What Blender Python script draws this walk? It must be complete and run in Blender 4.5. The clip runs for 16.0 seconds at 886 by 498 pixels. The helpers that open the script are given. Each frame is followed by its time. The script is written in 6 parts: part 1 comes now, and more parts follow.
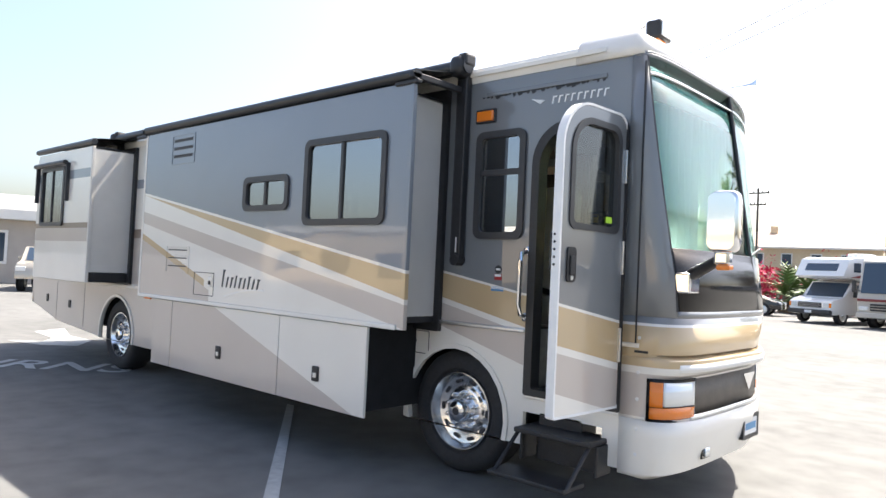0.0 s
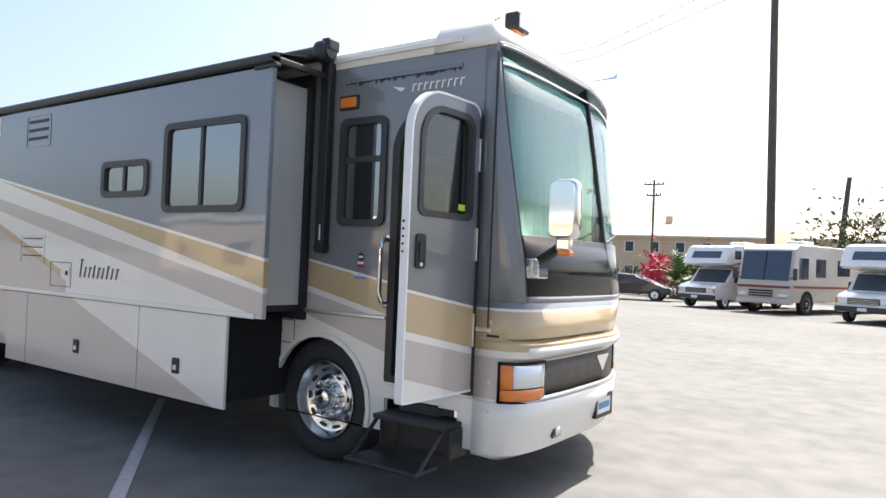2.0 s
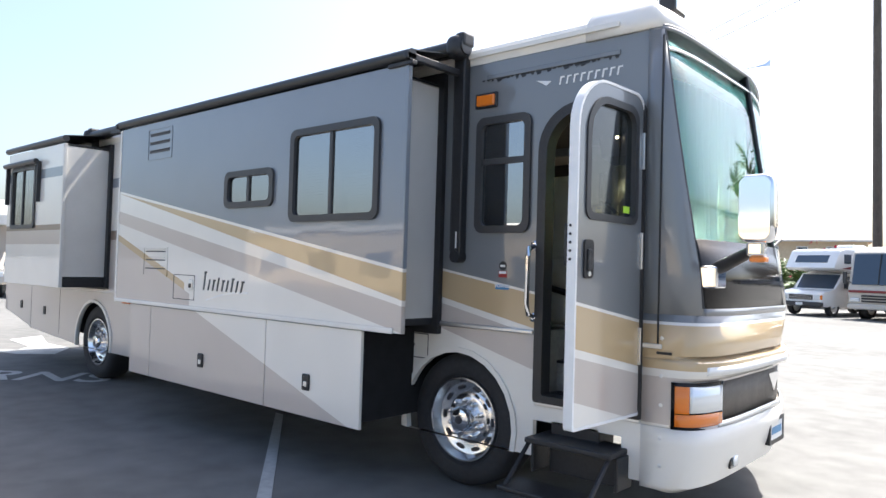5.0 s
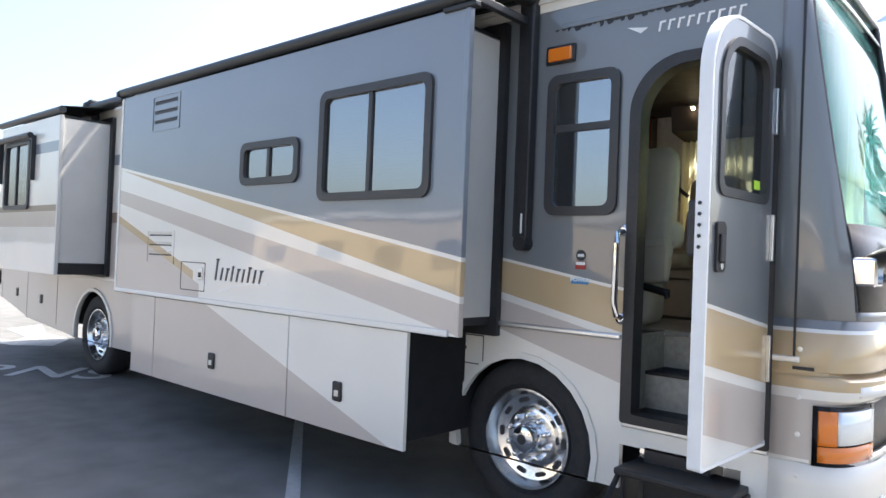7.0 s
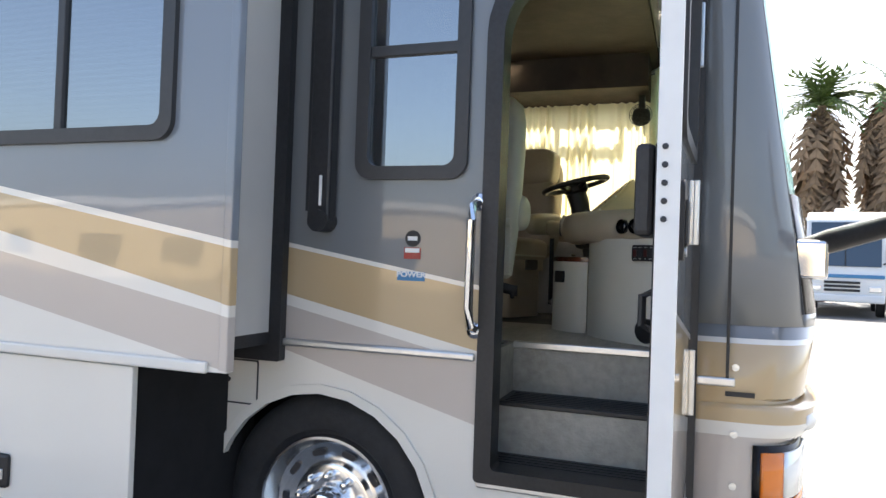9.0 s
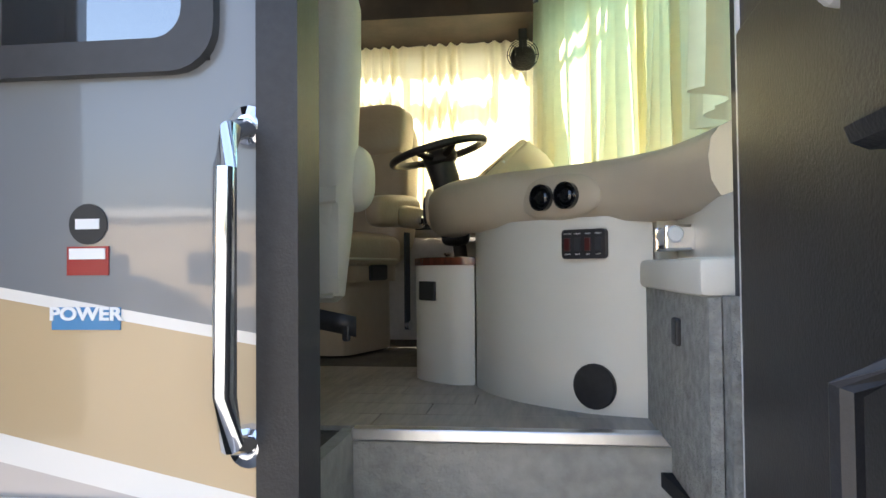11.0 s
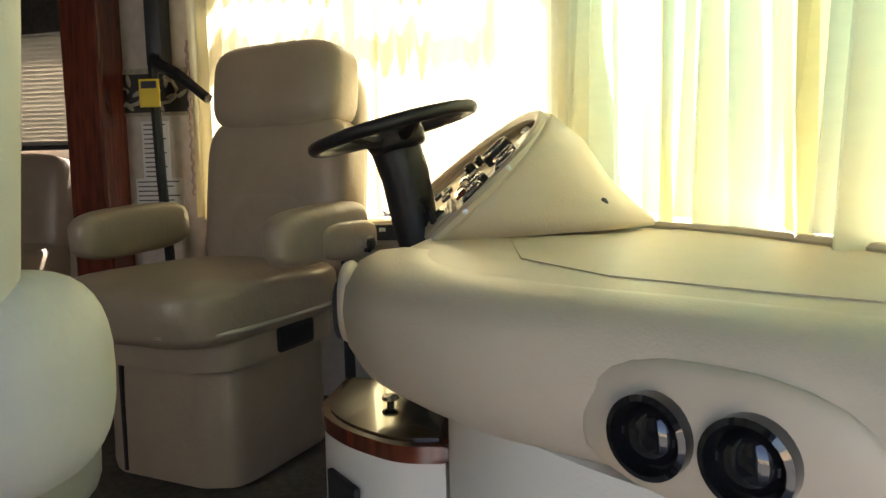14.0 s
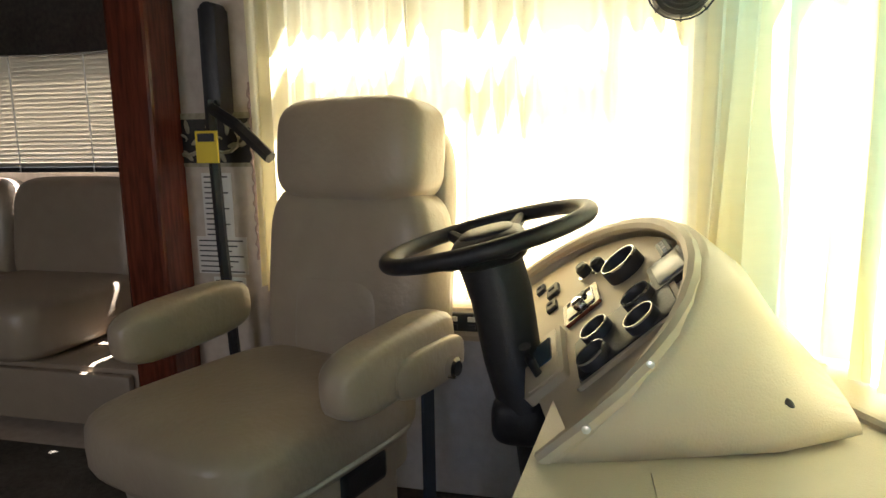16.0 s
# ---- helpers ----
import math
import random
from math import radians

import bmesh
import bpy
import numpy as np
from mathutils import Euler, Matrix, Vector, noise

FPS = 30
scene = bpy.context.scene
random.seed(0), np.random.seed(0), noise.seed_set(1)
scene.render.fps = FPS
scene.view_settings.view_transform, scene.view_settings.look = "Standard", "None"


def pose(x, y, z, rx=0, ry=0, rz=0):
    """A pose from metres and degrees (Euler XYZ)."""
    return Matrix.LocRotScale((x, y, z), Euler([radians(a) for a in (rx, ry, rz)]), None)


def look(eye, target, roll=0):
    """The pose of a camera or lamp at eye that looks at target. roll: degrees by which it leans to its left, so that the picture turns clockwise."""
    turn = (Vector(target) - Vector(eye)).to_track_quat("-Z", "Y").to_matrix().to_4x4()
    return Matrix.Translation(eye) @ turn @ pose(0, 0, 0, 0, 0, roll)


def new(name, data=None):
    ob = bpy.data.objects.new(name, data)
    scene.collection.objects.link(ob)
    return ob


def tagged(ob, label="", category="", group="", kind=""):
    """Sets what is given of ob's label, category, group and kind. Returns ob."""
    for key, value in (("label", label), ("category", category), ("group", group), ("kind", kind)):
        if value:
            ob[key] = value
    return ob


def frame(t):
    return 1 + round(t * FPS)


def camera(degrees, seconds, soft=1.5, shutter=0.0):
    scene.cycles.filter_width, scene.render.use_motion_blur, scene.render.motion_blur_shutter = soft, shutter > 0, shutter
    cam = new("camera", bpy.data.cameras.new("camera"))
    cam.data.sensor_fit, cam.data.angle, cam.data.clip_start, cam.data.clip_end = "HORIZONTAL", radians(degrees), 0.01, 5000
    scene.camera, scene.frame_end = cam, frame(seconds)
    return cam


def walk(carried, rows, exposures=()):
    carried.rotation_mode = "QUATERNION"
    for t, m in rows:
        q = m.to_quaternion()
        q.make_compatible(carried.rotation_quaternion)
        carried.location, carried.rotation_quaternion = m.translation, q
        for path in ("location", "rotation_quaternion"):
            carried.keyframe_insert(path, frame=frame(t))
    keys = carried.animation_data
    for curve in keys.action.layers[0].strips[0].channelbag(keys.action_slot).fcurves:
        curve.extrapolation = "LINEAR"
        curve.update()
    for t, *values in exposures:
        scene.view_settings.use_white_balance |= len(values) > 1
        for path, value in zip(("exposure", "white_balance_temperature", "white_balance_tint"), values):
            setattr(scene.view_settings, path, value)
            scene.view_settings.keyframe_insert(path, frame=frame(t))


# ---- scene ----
cam = camera(64.9, 16.0)
METRES, EYE, TILT, LEAN, TURN = 6.95, 1.60, 0.0, 0.0, 42.1
ROWS = [
    (0.0, 0.0, 0.0, 0.0, -0.08, 1.68, -2.66),
    (0.5, 0.0187, -0.0004, 0.0016, -2.22, 1.23, -2.66),
    (1.0, 0.0357, -0.0005, 0.0017, -4.36, 1.18, -3.11),
    (1.5, 0.0485, -0.0025, 0.0019, -6.16, 1.1, -2.29),
    (2.0, 0.0532, -0.0038, 0.0002, -7.32, 1.12, -2.33),
    (2.5, 0.0486, -0.0022, -0.0008, -7.61, 0.88, -3.1),
    (3.0, 0.0346, 0.008, 0.0012, -6.5, 0.78, -3.1),
    (3.5, 0.0144, 0.019, 0.002, -5.6, 1.18, -2.53),
    (4.0, 0.0003, 0.0277, 0.0014, -5.15, 1.66, -1.32),
    (4.5, -0.0072, 0.0372, -0.0012, -4.14, 1.96, -1.2),
    (5.0, -0.0129, 0.0598, -0.0013, -1.14, 1.59, -1.68),
    (7.5, -0.0764, 0.2289, -0.0056, -0.87, 0.49, -2.37),
    (8.0, -0.0914, 0.2794, -0.0087, -11.58, 1.07, -1.04),
    (8.5, -0.0878, 0.3336, -0.01, -18.75, 0.63, -0.83),
    (9.0, -0.0708, 0.3914, -0.0084, -22.3, 0.88, -2.02),
    (9.5, -0.052, 0.4509, -0.0073, -26.83, 0.89, 0.52),
    (10.0, -0.0234, 0.506, -0.008, -31.85, 1.18, -0.37),
    (12.5, 0.1075, 0.673, -0.0038, -36.51, 1.72, 1.16),
    (13.0, 0.1252, 0.7007, 0.018, -36.13, -0.4, 0.71),
    (13.5, 0.1364, 0.7099, 0.0322, -36.67, -4.05, 2.38),
    (14.0, 0.1499, 0.7235, 0.0464, -35.7, -5.73, 1.14),
    (14.5, 0.1584, 0.7342, 0.0577, -32.79, -6.71, 0.05),
    (15.0, 0.169, 0.7511, 0.069, -31.19, -8.43, 2.18),
    (15.5, 0.1753, 0.7628, 0.0847, -30.91, -8.91, 2.22),
    (16.0, 0.1828, 0.7755, 0.0945, -28.07, -9.73, 1.02),
]
EXPOSURES = [(0.0, 1.6, 6550, 10), (3.5, 1.15, 6400, 10), (5.0, 1.58, 6250, 10), (7.5, 1.8, 6350, 10), (9.0, 1.95, 6500, 10), (9.5, 2.15, 6600, 10), (10.0, 2.35, 6600, 10), (12.5, 3.25, 6700, 14), (13.5, 3.05, 6700, 14), (14.5, 3.15, 6600, 16), (16.0, 3.2, 6300, 16)]
walk(cam, [(t, pose(0, 0, EYE, TILT, LEAN, TURN) @ pose(METRES * x, METRES * y, METRES * z, 90 + pitch, roll, yaw)) for t, x, y, z, yaw, pitch, roll in ROWS],
     EXPOSURES)

# ---------- light ----------
SUN_AZ, SUN_EL = math.atan2(0.10, 1.0), math.atan2(1.0, 0.64)
world = bpy.data.worlds.new("sky")
scene.world = world
world.use_nodes = True
wn = world.node_tree
sky = wn.nodes.new("ShaderNodeTexSky")
sky.sky_type, sky.sun_disc = "NISHITA", False
sky.sun_elevation, sky.sun_rotation = SUN_EL, SUN_AZ
sky.dust_density, sky.ozone_density = 4.0, 1.0
bg = wn.nodes["Background"]
bg.inputs["Strength"].default_value = 0.112
wn.links.new(sky.outputs[0], bg.inputs[0])
sun = new("sun", bpy.data.lights.new("sun", "SUN"))
sun.data.energy, sun.data.angle, sun.data.color = 5.0, radians(0.5), (1.0, 0.95, 0.86)
# area lamp added inside the large side window's blinds, in place of its daylight
fill_lamp = new("window_fill_lamp", bpy.data.lights.new("window_fill_lamp", "AREA"))
fill_lamp.data.shape, fill_lamp.data.size, fill_lamp.data.size_y, fill_lamp.data.energy, fill_lamp.data.color = "RECTANGLE", 0.9, 0.6, 1.3, (1.0, 0.97, 0.92)
fill_lamp.matrix_world = look((-4.39, 3.76, 2.29), (-4.39, 5.0, 2.15))
sun.matrix_world = look((0, 0, 0), (-math.sin(SUN_AZ) * math.cos(SUN_EL), -math.cos(SUN_AZ) * math.cos(SUN_EL), -math.sin(SUN_EL)))


# ---------- materials ----------
def shader(name, color, rough=0.5, metal=0.0, grain=0.0, scale=20.0, bump=0.0, bump_scale=None, tint=None, coat=0.0, spec=None, stretch=None):
    """A Principled material whose colour varies at two scales, with fine relief."""
    m = bpy.data.materials.new(name)
    m.use_nodes = True
    t = m.node_tree
    b = t.nodes["Principled BSDF"]
    b.inputs["Roughness"].default_value = rough
    b.inputs["Metallic"].default_value = metal
    b.inputs["Coat Weight"].default_value = coat
    b.inputs["Coat Roughness"].default_value = 0.04
    if spec is not None:
        b.inputs["Specular IOR Level"].default_value = spec
    b.inputs["Base Color"].default_value = (*color, 1)
    co = t.nodes.new("ShaderNodeTexCoord").outputs["Object"]
    if stretch:
        mp = t.nodes.new("ShaderNodeMapping")
        mp.inputs["Scale"].default_value = stretch
        t.links.new(co, mp.inputs[0])
        co = mp.outputs[0]
    if grain:
        n1, n2 = t.nodes.new("ShaderNodeTexNoise"), t.nodes.new("ShaderNodeTexNoise")
        n1.inputs["Scale"].default_value, n1.inputs["Detail"].default_value = scale, 8
        n2.inputs["Scale"].default_value, n2.inputs["Detail"].default_value = scale / 12, 4
        t.links.new(co, n1.inputs[0]), t.links.new(co, n2.inputs[0])
        ad = t.nodes.new("ShaderNodeMath")
        ad.operation = "ADD"
        t.links.new(n1.outputs[0], ad.inputs[0]), t.links.new(n2.outputs[0], ad.inputs[1])
        rp = t.nodes.new("ShaderNodeMapRange")
        rp.inputs["From Min"].default_value, rp.inputs["From Max"].default_value = 0.7, 1.3
        t.links.new(ad.outputs[0], rp.inputs[0])
        mx = t.nodes.new("ShaderNodeMix")
        mx.data_type = "RGBA"
        lo = tint or [c * (1 - grain) for c in color]
        mx.inputs["A"].default_value = (*lo, 1)
        mx.inputs["B"].default_value = (*[min(1, c * (1 + grain)) for c in color], 1)
        t.links.new(rp.outputs[0], mx.inputs["Factor"])
        t.links.new(mx.outputs["Result"], b.inputs["Base Color"])
    if bump:
        n3 = t.nodes.new("ShaderNodeTexNoise")
        n3.inputs["Scale"].default_value, n3.inputs["Detail"].default_value = bump_scale or scale * 4, 6
        t.links.new(co, n3.inputs[0])
        bm_ = t.nodes.new("ShaderNodeBump")
        bm_.inputs["Strength"].default_value, bm_.inputs["Distance"].default_value = bump, 0.01
        t.links.new(n3.outputs[0], bm_.inputs["Height"])
        t.links.new(bm_.outputs[0], b.inputs["Normal"])
    return m


class Paint:
    """Regions of paint on a coach side, told apart by lines in x and z."""

    def __init__(self, name, rough=0.28, coat=0.9, local=False):
        self.m = shader(name, (0.5, 0.5, 0.5), rough, coat=coat)
        self.t = self.m.node_tree
        sep = self.t.nodes.new("ShaderNodeSeparateXYZ")
        geo = self.t.nodes.new("ShaderNodeNewGeometry")
        self.t.links.new(self.t.nodes.new("ShaderNodeTexCoord").outputs["Object"] if local else geo.outputs["Position"], sep.inputs[0])
        self.x, self.z = sep.outputs[0], sep.outputs[2]
        self.col = None
        # a faint wave in the panels
        n = self.t.nodes.new("ShaderNodeTexNoise")
        n.inputs["Scale"].default_value = 1.6
        self.t.links.new(geo.outputs["Position"], n.inputs[0])
        bm_ = self.t.nodes.new("ShaderNodeBump")
        bm_.inputs["Strength"].default_value, bm_.inputs["Distance"].default_value = 0.25, 0.02
        self.t.links.new(n.outputs[0], bm_.inputs["Height"])
        self.t.links.new(bm_.outputs[0], self.t.nodes["Principled BSDF"].inputs["Normal"])
        self.t.links.new(bm_.outputs[0], self.t.nodes["Principled BSDF"].inputs["Coat Normal"])
        self.n = n.outputs[0]

    def op(self, kind, a, b=0.0):
        n = self.t.nodes.new("ShaderNodeMath")
        n.operation = kind
        for i, v in enumerate((a, b)):
            if isinstance(v, (int, float)):
                n.inputs[i].default_value = v
            else:
                self.t.links.new(v, n.inputs[i])
        return n.outputs[0]

    def line(self, x0, z0, slope, clamp=False):
        """Height of a line that rises by slope for each metre towards -x from x0."""
        d = self.op("SUBTRACT", x0, self.x)
        if clamp:
            d = self.op("MAXIMUM", d, 0.0)
        return self.op("ADD", self.op("MULTIPLY", d, slope), z0)

    def below(self, h):
        return self.op("LESS_THAN", self.z, h)

    def behind(self, x):
        return self.op("LESS_THAN", self.x, x)

    def both(self, a, b):
        return self.op("MULTIPLY", a, b)

    def lay(self, mask, color):
        mx = self.t.nodes.new("ShaderNodeMix")
        mx.data_type = "RGBA"
        if self.col is None:
            mx.inputs["A"].default_value = (*color, 1)
            mx.inputs["Factor"].default_value = 0
        else:
            self.t.links.new(self.col, mx.inputs["A"])
            self.t.links.new(mask, mx.inputs["Factor"])
        mx.inputs["B"].default_value = (*color, 1)
        self.col = mx.outputs["Result"]
        return self

    def done(self):
        hs = self.t.nodes.new("ShaderNodeHueSaturation")
        self.t.links.new(self.col, hs.inputs["Color"])
        self.t.links.new(self.op("ADD", self.op("MULTIPLY", self.n, 0.16), 0.92), hs.inputs["Value"])
        self.t.links.new(hs.outputs[0], self.t.nodes["Principled BSDF"].inputs["Base Color"])
        return self.m


BLUEGREY, GREY, GOLD, CREAM, TAUPE, BROWN = (0.19, 0.215, 0.25), (0.17, 0.18, 0.19), (0.50, 0.37, 0.21), (0.76, 0.73, 0.67), (0.52, 0.46, 0.41), (0.22, 0.16, 0.12)
p = Paint("coach_body_paint")
gold_top, gold_low = p.line(-2.17, 1.30, 0.17, True), p.line(-2.17, 1.04, 0.21, True)
p.lay(None, GREY).lay(p.behind(-8.2), CREAM)
far = p.behind(-8.2)
p.lay(p.both(far, p.below(2.62)), BLUEGREY).lay(p.both(far, p.below(2.5)), CREAM)
p.lay(p.both(far, p.below(1.95)), BROWN).lay(p.both(far, p.below(1.83)), TAUPE)
near = p.op("SUBTRACT", 1.0, far)
p.lay(p.both(near, p.below(p.op("ADD", gold_top, 0.018))), CREAM).lay(p.both(near, p.below(gold_top)), GOLD)
p.lay(p.both(near, p.below(gold_low)), CREAM).lay(p.both(near, p.below(p.op("SUBTRACT", gold_low, 0.045))), TAUPE)
p.lay(p.both(near, p.both(p.behind(-2.0), p.below(p.line(-2.17, 0.72, 0.266, True)))), CREAM)
p.lay(p.both(near, p.below(0.60)), CREAM)
body_paint = p.done()
p = Paint("coach_door_paint", local=True)
gold_top, gold_low = p.line(0, 1.30, 0.17), p.line(0, 1.04, 0.21)
p.lay(None, GREY).lay(p.below(p.op("ADD", gold_top, 0.018)), CREAM).lay(p.below(gold_top), GOLD)
p.lay(p.below(gold_low), CREAM).lay(p.below(p.op("SUBTRACT", gold_low, 0.045)), TAUPE).lay(p.below(p.line(0, 0.72, 0.266)), CREAM)
door_paint = p.done()
p = Paint("coach_slide_paint")
p.lay(None, BLUEGREY)
p.lay(p.below(p.line(-3.65, 1.585, 0.1717)), CREAM).lay(p.below(p.line(-3.65, 1.56, 0.1717)), GOLD)
p.lay(p.below(p.line(-3.65, 1.37, 0.216)), CREAM).lay(p.below(p.line(-3.65, 1.33, 0.181)), TAUPE)
p.lay(p.below(p.line(-3.65, 1.15, 0.193)), CREAM)
low = p.line(-6.6, 1.42, 0.33)
p.lay(p.both(p.behind(-6.5), p.below(low)), GOLD).lay(p.both(p.behind(-6.4), p.below(p.op("SUBTRACT", low, 0.07))), TAUPE)
p.lay(p.below(p.line(-6.29, 1.13, 0.325)), TAUPE)
slide_paint = p.done()
p = Paint("coach_rear_slide_paint")
p.lay(None, CREAM).lay(p.below(2.72), BLUEGREY).lay(p.below(2.6), CREAM).lay(p.below(2.0), BROWN).lay(p.below(1.93), TAUPE).lay(p.below(1.75), CREAM)
rear_slide_paint = p.done()

cream_paint = shader("cream_gelcoat", CREAM, 0.35, grain=0.05, scale=3, coat=0.3)
slide_side = shader("ribbed_cream_aluminium", (0.62, 0.60, 0.56), 0.45, grain=0.05, scale=4)
grey_paint = shader("grey_door_paint", GREY, 0.25, coat=0.6)
black_plastic = shader("black_plastic", (0.018, 0.018, 0.02), 0.45, grain=0.3, scale=60, bump=0.1)
black_gloss = shader("black_gloss_panel", (0.008, 0.008, 0.01), 0.06, coat=0.5)
black_panel = shader("black_lower_glass", (0.008, 0.008, 0.009), 0.12, spec=0.25)
dark_frame = shader("dark_window_frame", (0.035, 0.035, 0.037), 0.4, grain=0.15, scale=40)
rubber = shader("tyre_rubber", (0.022, 0.022, 0.024), 0.75, grain=0.3, scale=30, bump=0.25, bump_scale=90)
# near-black colour that stands in for shade in gaps, wells and underneath
dark_void = shader("near_black_shade", (0.01, 0.01, 0.011), 0.9, grain=0.4, scale=9)
chrome = shader("chrome", (0.82, 0.83, 0.85), 0.07, 1.0)
dark_slot = shader("dark_slot", (0.03, 0.03, 0.035), 0.5)
alu = shader("brushed_aluminium", (0.72, 0.73, 0.74), 0.3, 1.0, grain=0.08, scale=30)
white_trim = shader("white_door_edge", (0.78, 0.78, 0.77), 0.4, grain=0.04, scale=12)
amber = shader("amber_lens", (0.75, 0.20, 0.02), 0.12, coat=0.5)
lens = shader("clear_lamp_lens", (0.75, 0.78, 0.80), 0.08, 0.35)
grille_mat = shader("brown_mesh_grille", (0.10, 0.085, 0.07), 0.5, grain=0.3, scale=120, bump=0.4, bump_scale=160)
red_mat = shader("red_plastic", (0.30, 0.02, 0.02), 0.3)
red_dark = shader("dark_red_rocker", (0.07, 0.008, 0.008), 0.3)
rim_mat = shader("polished_aluminium_rim", (0.86, 0.86, 0.86), 0.2, 1.0, grain=0.04, scale=20)
white_print = shader("white_print", (0.78, 0.78, 0.76), 0.5)
blue_print = shader("blue_print", (0.06, 0.22, 0.42), 0.4)
black_print = shader("black_print", (0.02, 0.02, 0.02), 0.5)
green_sticker = shader("yellow_green_sticker", (0.45, 0.75, 0.05), 0.5)
yellow_tag = shader("yellow_tag", (0.80, 0.58, 0.03), 0.5)
leather = shader("taupe_leather", (0.36, 0.295, 0.225), 0.33, grain=0.07, scale=12, bump=0.16, bump_scale=60)
pale_leather = shader("pale_seat_back_vinyl", (0.52, 0.50, 0.43), 0.5, grain=0.07, scale=10, bump=0.2, bump_scale=30)
vinyl_cream = shader("cream_dash_vinyl", (0.56, 0.475, 0.36), 0.42, grain=0.05, scale=10, bump=0.12, bump_scale=260)
vinyl_white = shader("off_white_cabinet_vinyl", (0.72, 0.69, 0.61), 0.45, grain=0.03, scale=8, bump=0.1, bump_scale=260)
tan_panel = shader("tan_instrument_panel", (0.52, 0.44, 0.33), 0.45, grain=0.05, scale=12)
cherry = shader("cherry_wood", (0.14, 0.032, 0.016), 0.22, grain=0.45, scale=14, coat=0.4, stretch=(6, 6, 0.6))
burl = shader("dark_burl_top", (0.05, 0.035, 0.02), 0.12, grain=0.6, scale=14, coat=0.5)
wallpaper = shader("mottled_wallpaper", (0.56, 0.50, 0.44), 0.7, grain=0.12, scale=26, tint=(0.46, 0.39, 0.33))
wallpaper_blue = shader("pale_side_panel", (0.55, 0.55, 0.55), 0.6, grain=0.10, scale=30, bump=0.2, bump_scale=60)
carpet_dark = shader("dark_carpet", (0.085, 0.075, 0.06), 0.95, grain=0.4, scale=60, bump=0.8, bump_scale=220)
carpet_grey = shader("speckled_grey_carpet", (0.30, 0.30, 0.28), 0.95, grain=0.35, scale=45, bump=0.9, bump_scale=130)
tread_plate = shader("stair_riser_vinyl", (0.36, 0.35, 0.31), 0.7, grain=0.22, scale=25, bump=0.5, bump_scale=70)
plank_mat = shader("greyish_wood_plank", (0.36, 0.325, 0.28), 0.45, grain=0.3, scale=8, stretch=(8, 1, 1), bump=0.08)
ceiling_mat = shader("dark_brown_quilted_liner", (0.055, 0.036, 0.028), 0.6, grain=0.5, scale=7, bump=0.5, bump_scale=9)
blind_mat = shader("cream_blind", (0.50, 0.46, 0.38), 0.6, grain=0.05, scale=30)
valance_mat = shader("dark_patterned_valance", (0.03, 0.025, 0.02), 0.7, grain=0.7, scale=50)
paper = shader("paper_notice", (0.74, 0.73, 0.70), 0.7, grain=0.04, scale=40)
border_mat = shader("dark_scroll_border", (0.028, 0.026, 0.022), 0.7, grain=0.3, scale=40)
scroll_mat = shader("pale_scroll_print", (0.36, 0.33, 0.24), 0.7, grain=0.3, scale=60)
vinyl_awning = shader("black_awning_vinyl", (0.02, 0.021, 0.022), 0.4, grain=0.2, scale=12)


def cloth(name, color, through_color, share=0.5):
    m = shader(name, color, 0.9, grain=0.10, scale=7, bump=0.2, bump_scale=60, stretch=(1, 1, 6))
    t = m.node_tree
    b = t.nodes["Principled BSDF"]
    out = t.nodes["Material Output"]
    tr = t.nodes.new("ShaderNodeBsdfTranslucent")
    tr.inputs[0].default_value = (*through_color, 1)
    mx = t.nodes.new("ShaderNodeMixShader")
    mx.inputs[0].default_value = share
    t.links.new(b.outputs[0], mx.inputs[1]), t.links.new(tr.outputs[0], mx.inputs[2]), t.links.new(mx.outputs[0], out.inputs[0])
    return m


curtain_mat = cloth("slubbed_linen_curtain", (0.74, 0.70, 0.54), (0.92, 0.85, 0.56), 0.6)


def glass(name, tint, rough=0.0, mirror=0.25):
    m = bpy.data.materials.new(name)
    m.use_nodes = True
    t = m.node_tree
    t.nodes.remove(t.nodes["Principled BSDF"])
    out = t.nodes["Material Output"]
    tr, gl, mx, lw, pw, ma = (t.nodes.new("ShaderNode" + k) for k in ("BsdfTransparent", "BsdfGlossy", "MixShader", "LayerWeight", "Math", "Math"))
    tr.inputs[0].default_value = (*tint, 1)
    gl.inputs["Roughness"].default_value = rough
    lw.inputs[0].default_value = 0.5
    pw.operation, ma.operation = "POWER", "MULTIPLY_ADD"
    pw.inputs[1].default_value = 4.0
    ma.inputs[1].default_value, ma.inputs[2].default_value = 0.6, mirror
    t.links.new(lw.outputs["Facing"], pw.inputs[0]), t.links.new(pw.outputs[0], ma.inputs[0])
    t.links.new(ma.outputs[0], mx.inputs[0]), t.links.new(tr.outputs[0], mx.inputs[1])
    t.links.new(gl.outputs[0], mx.inputs[2]), t.links.new(mx.outputs[0], out.inputs[0])
    return m


windshield_glass = glass("green_tinted_windshield", (0.68, 0.92, 0.90), 0.0, 0.13)
smoked_glass = glass("smoked_side_glass", (0.30, 0.33, 0.37), 0.0, 0.40)
door_glass = glass("door_glass", (0.50, 0.53, 0.53), 0.0, 0.10)
clear_glass = glass("far_window_glass", (0.88, 0.88, 0.84), 0.0, 0.04)
bg_glass = shader("dark_vehicle_glass", (0.03, 0.05, 0.08), 0.06, spec=0.8)

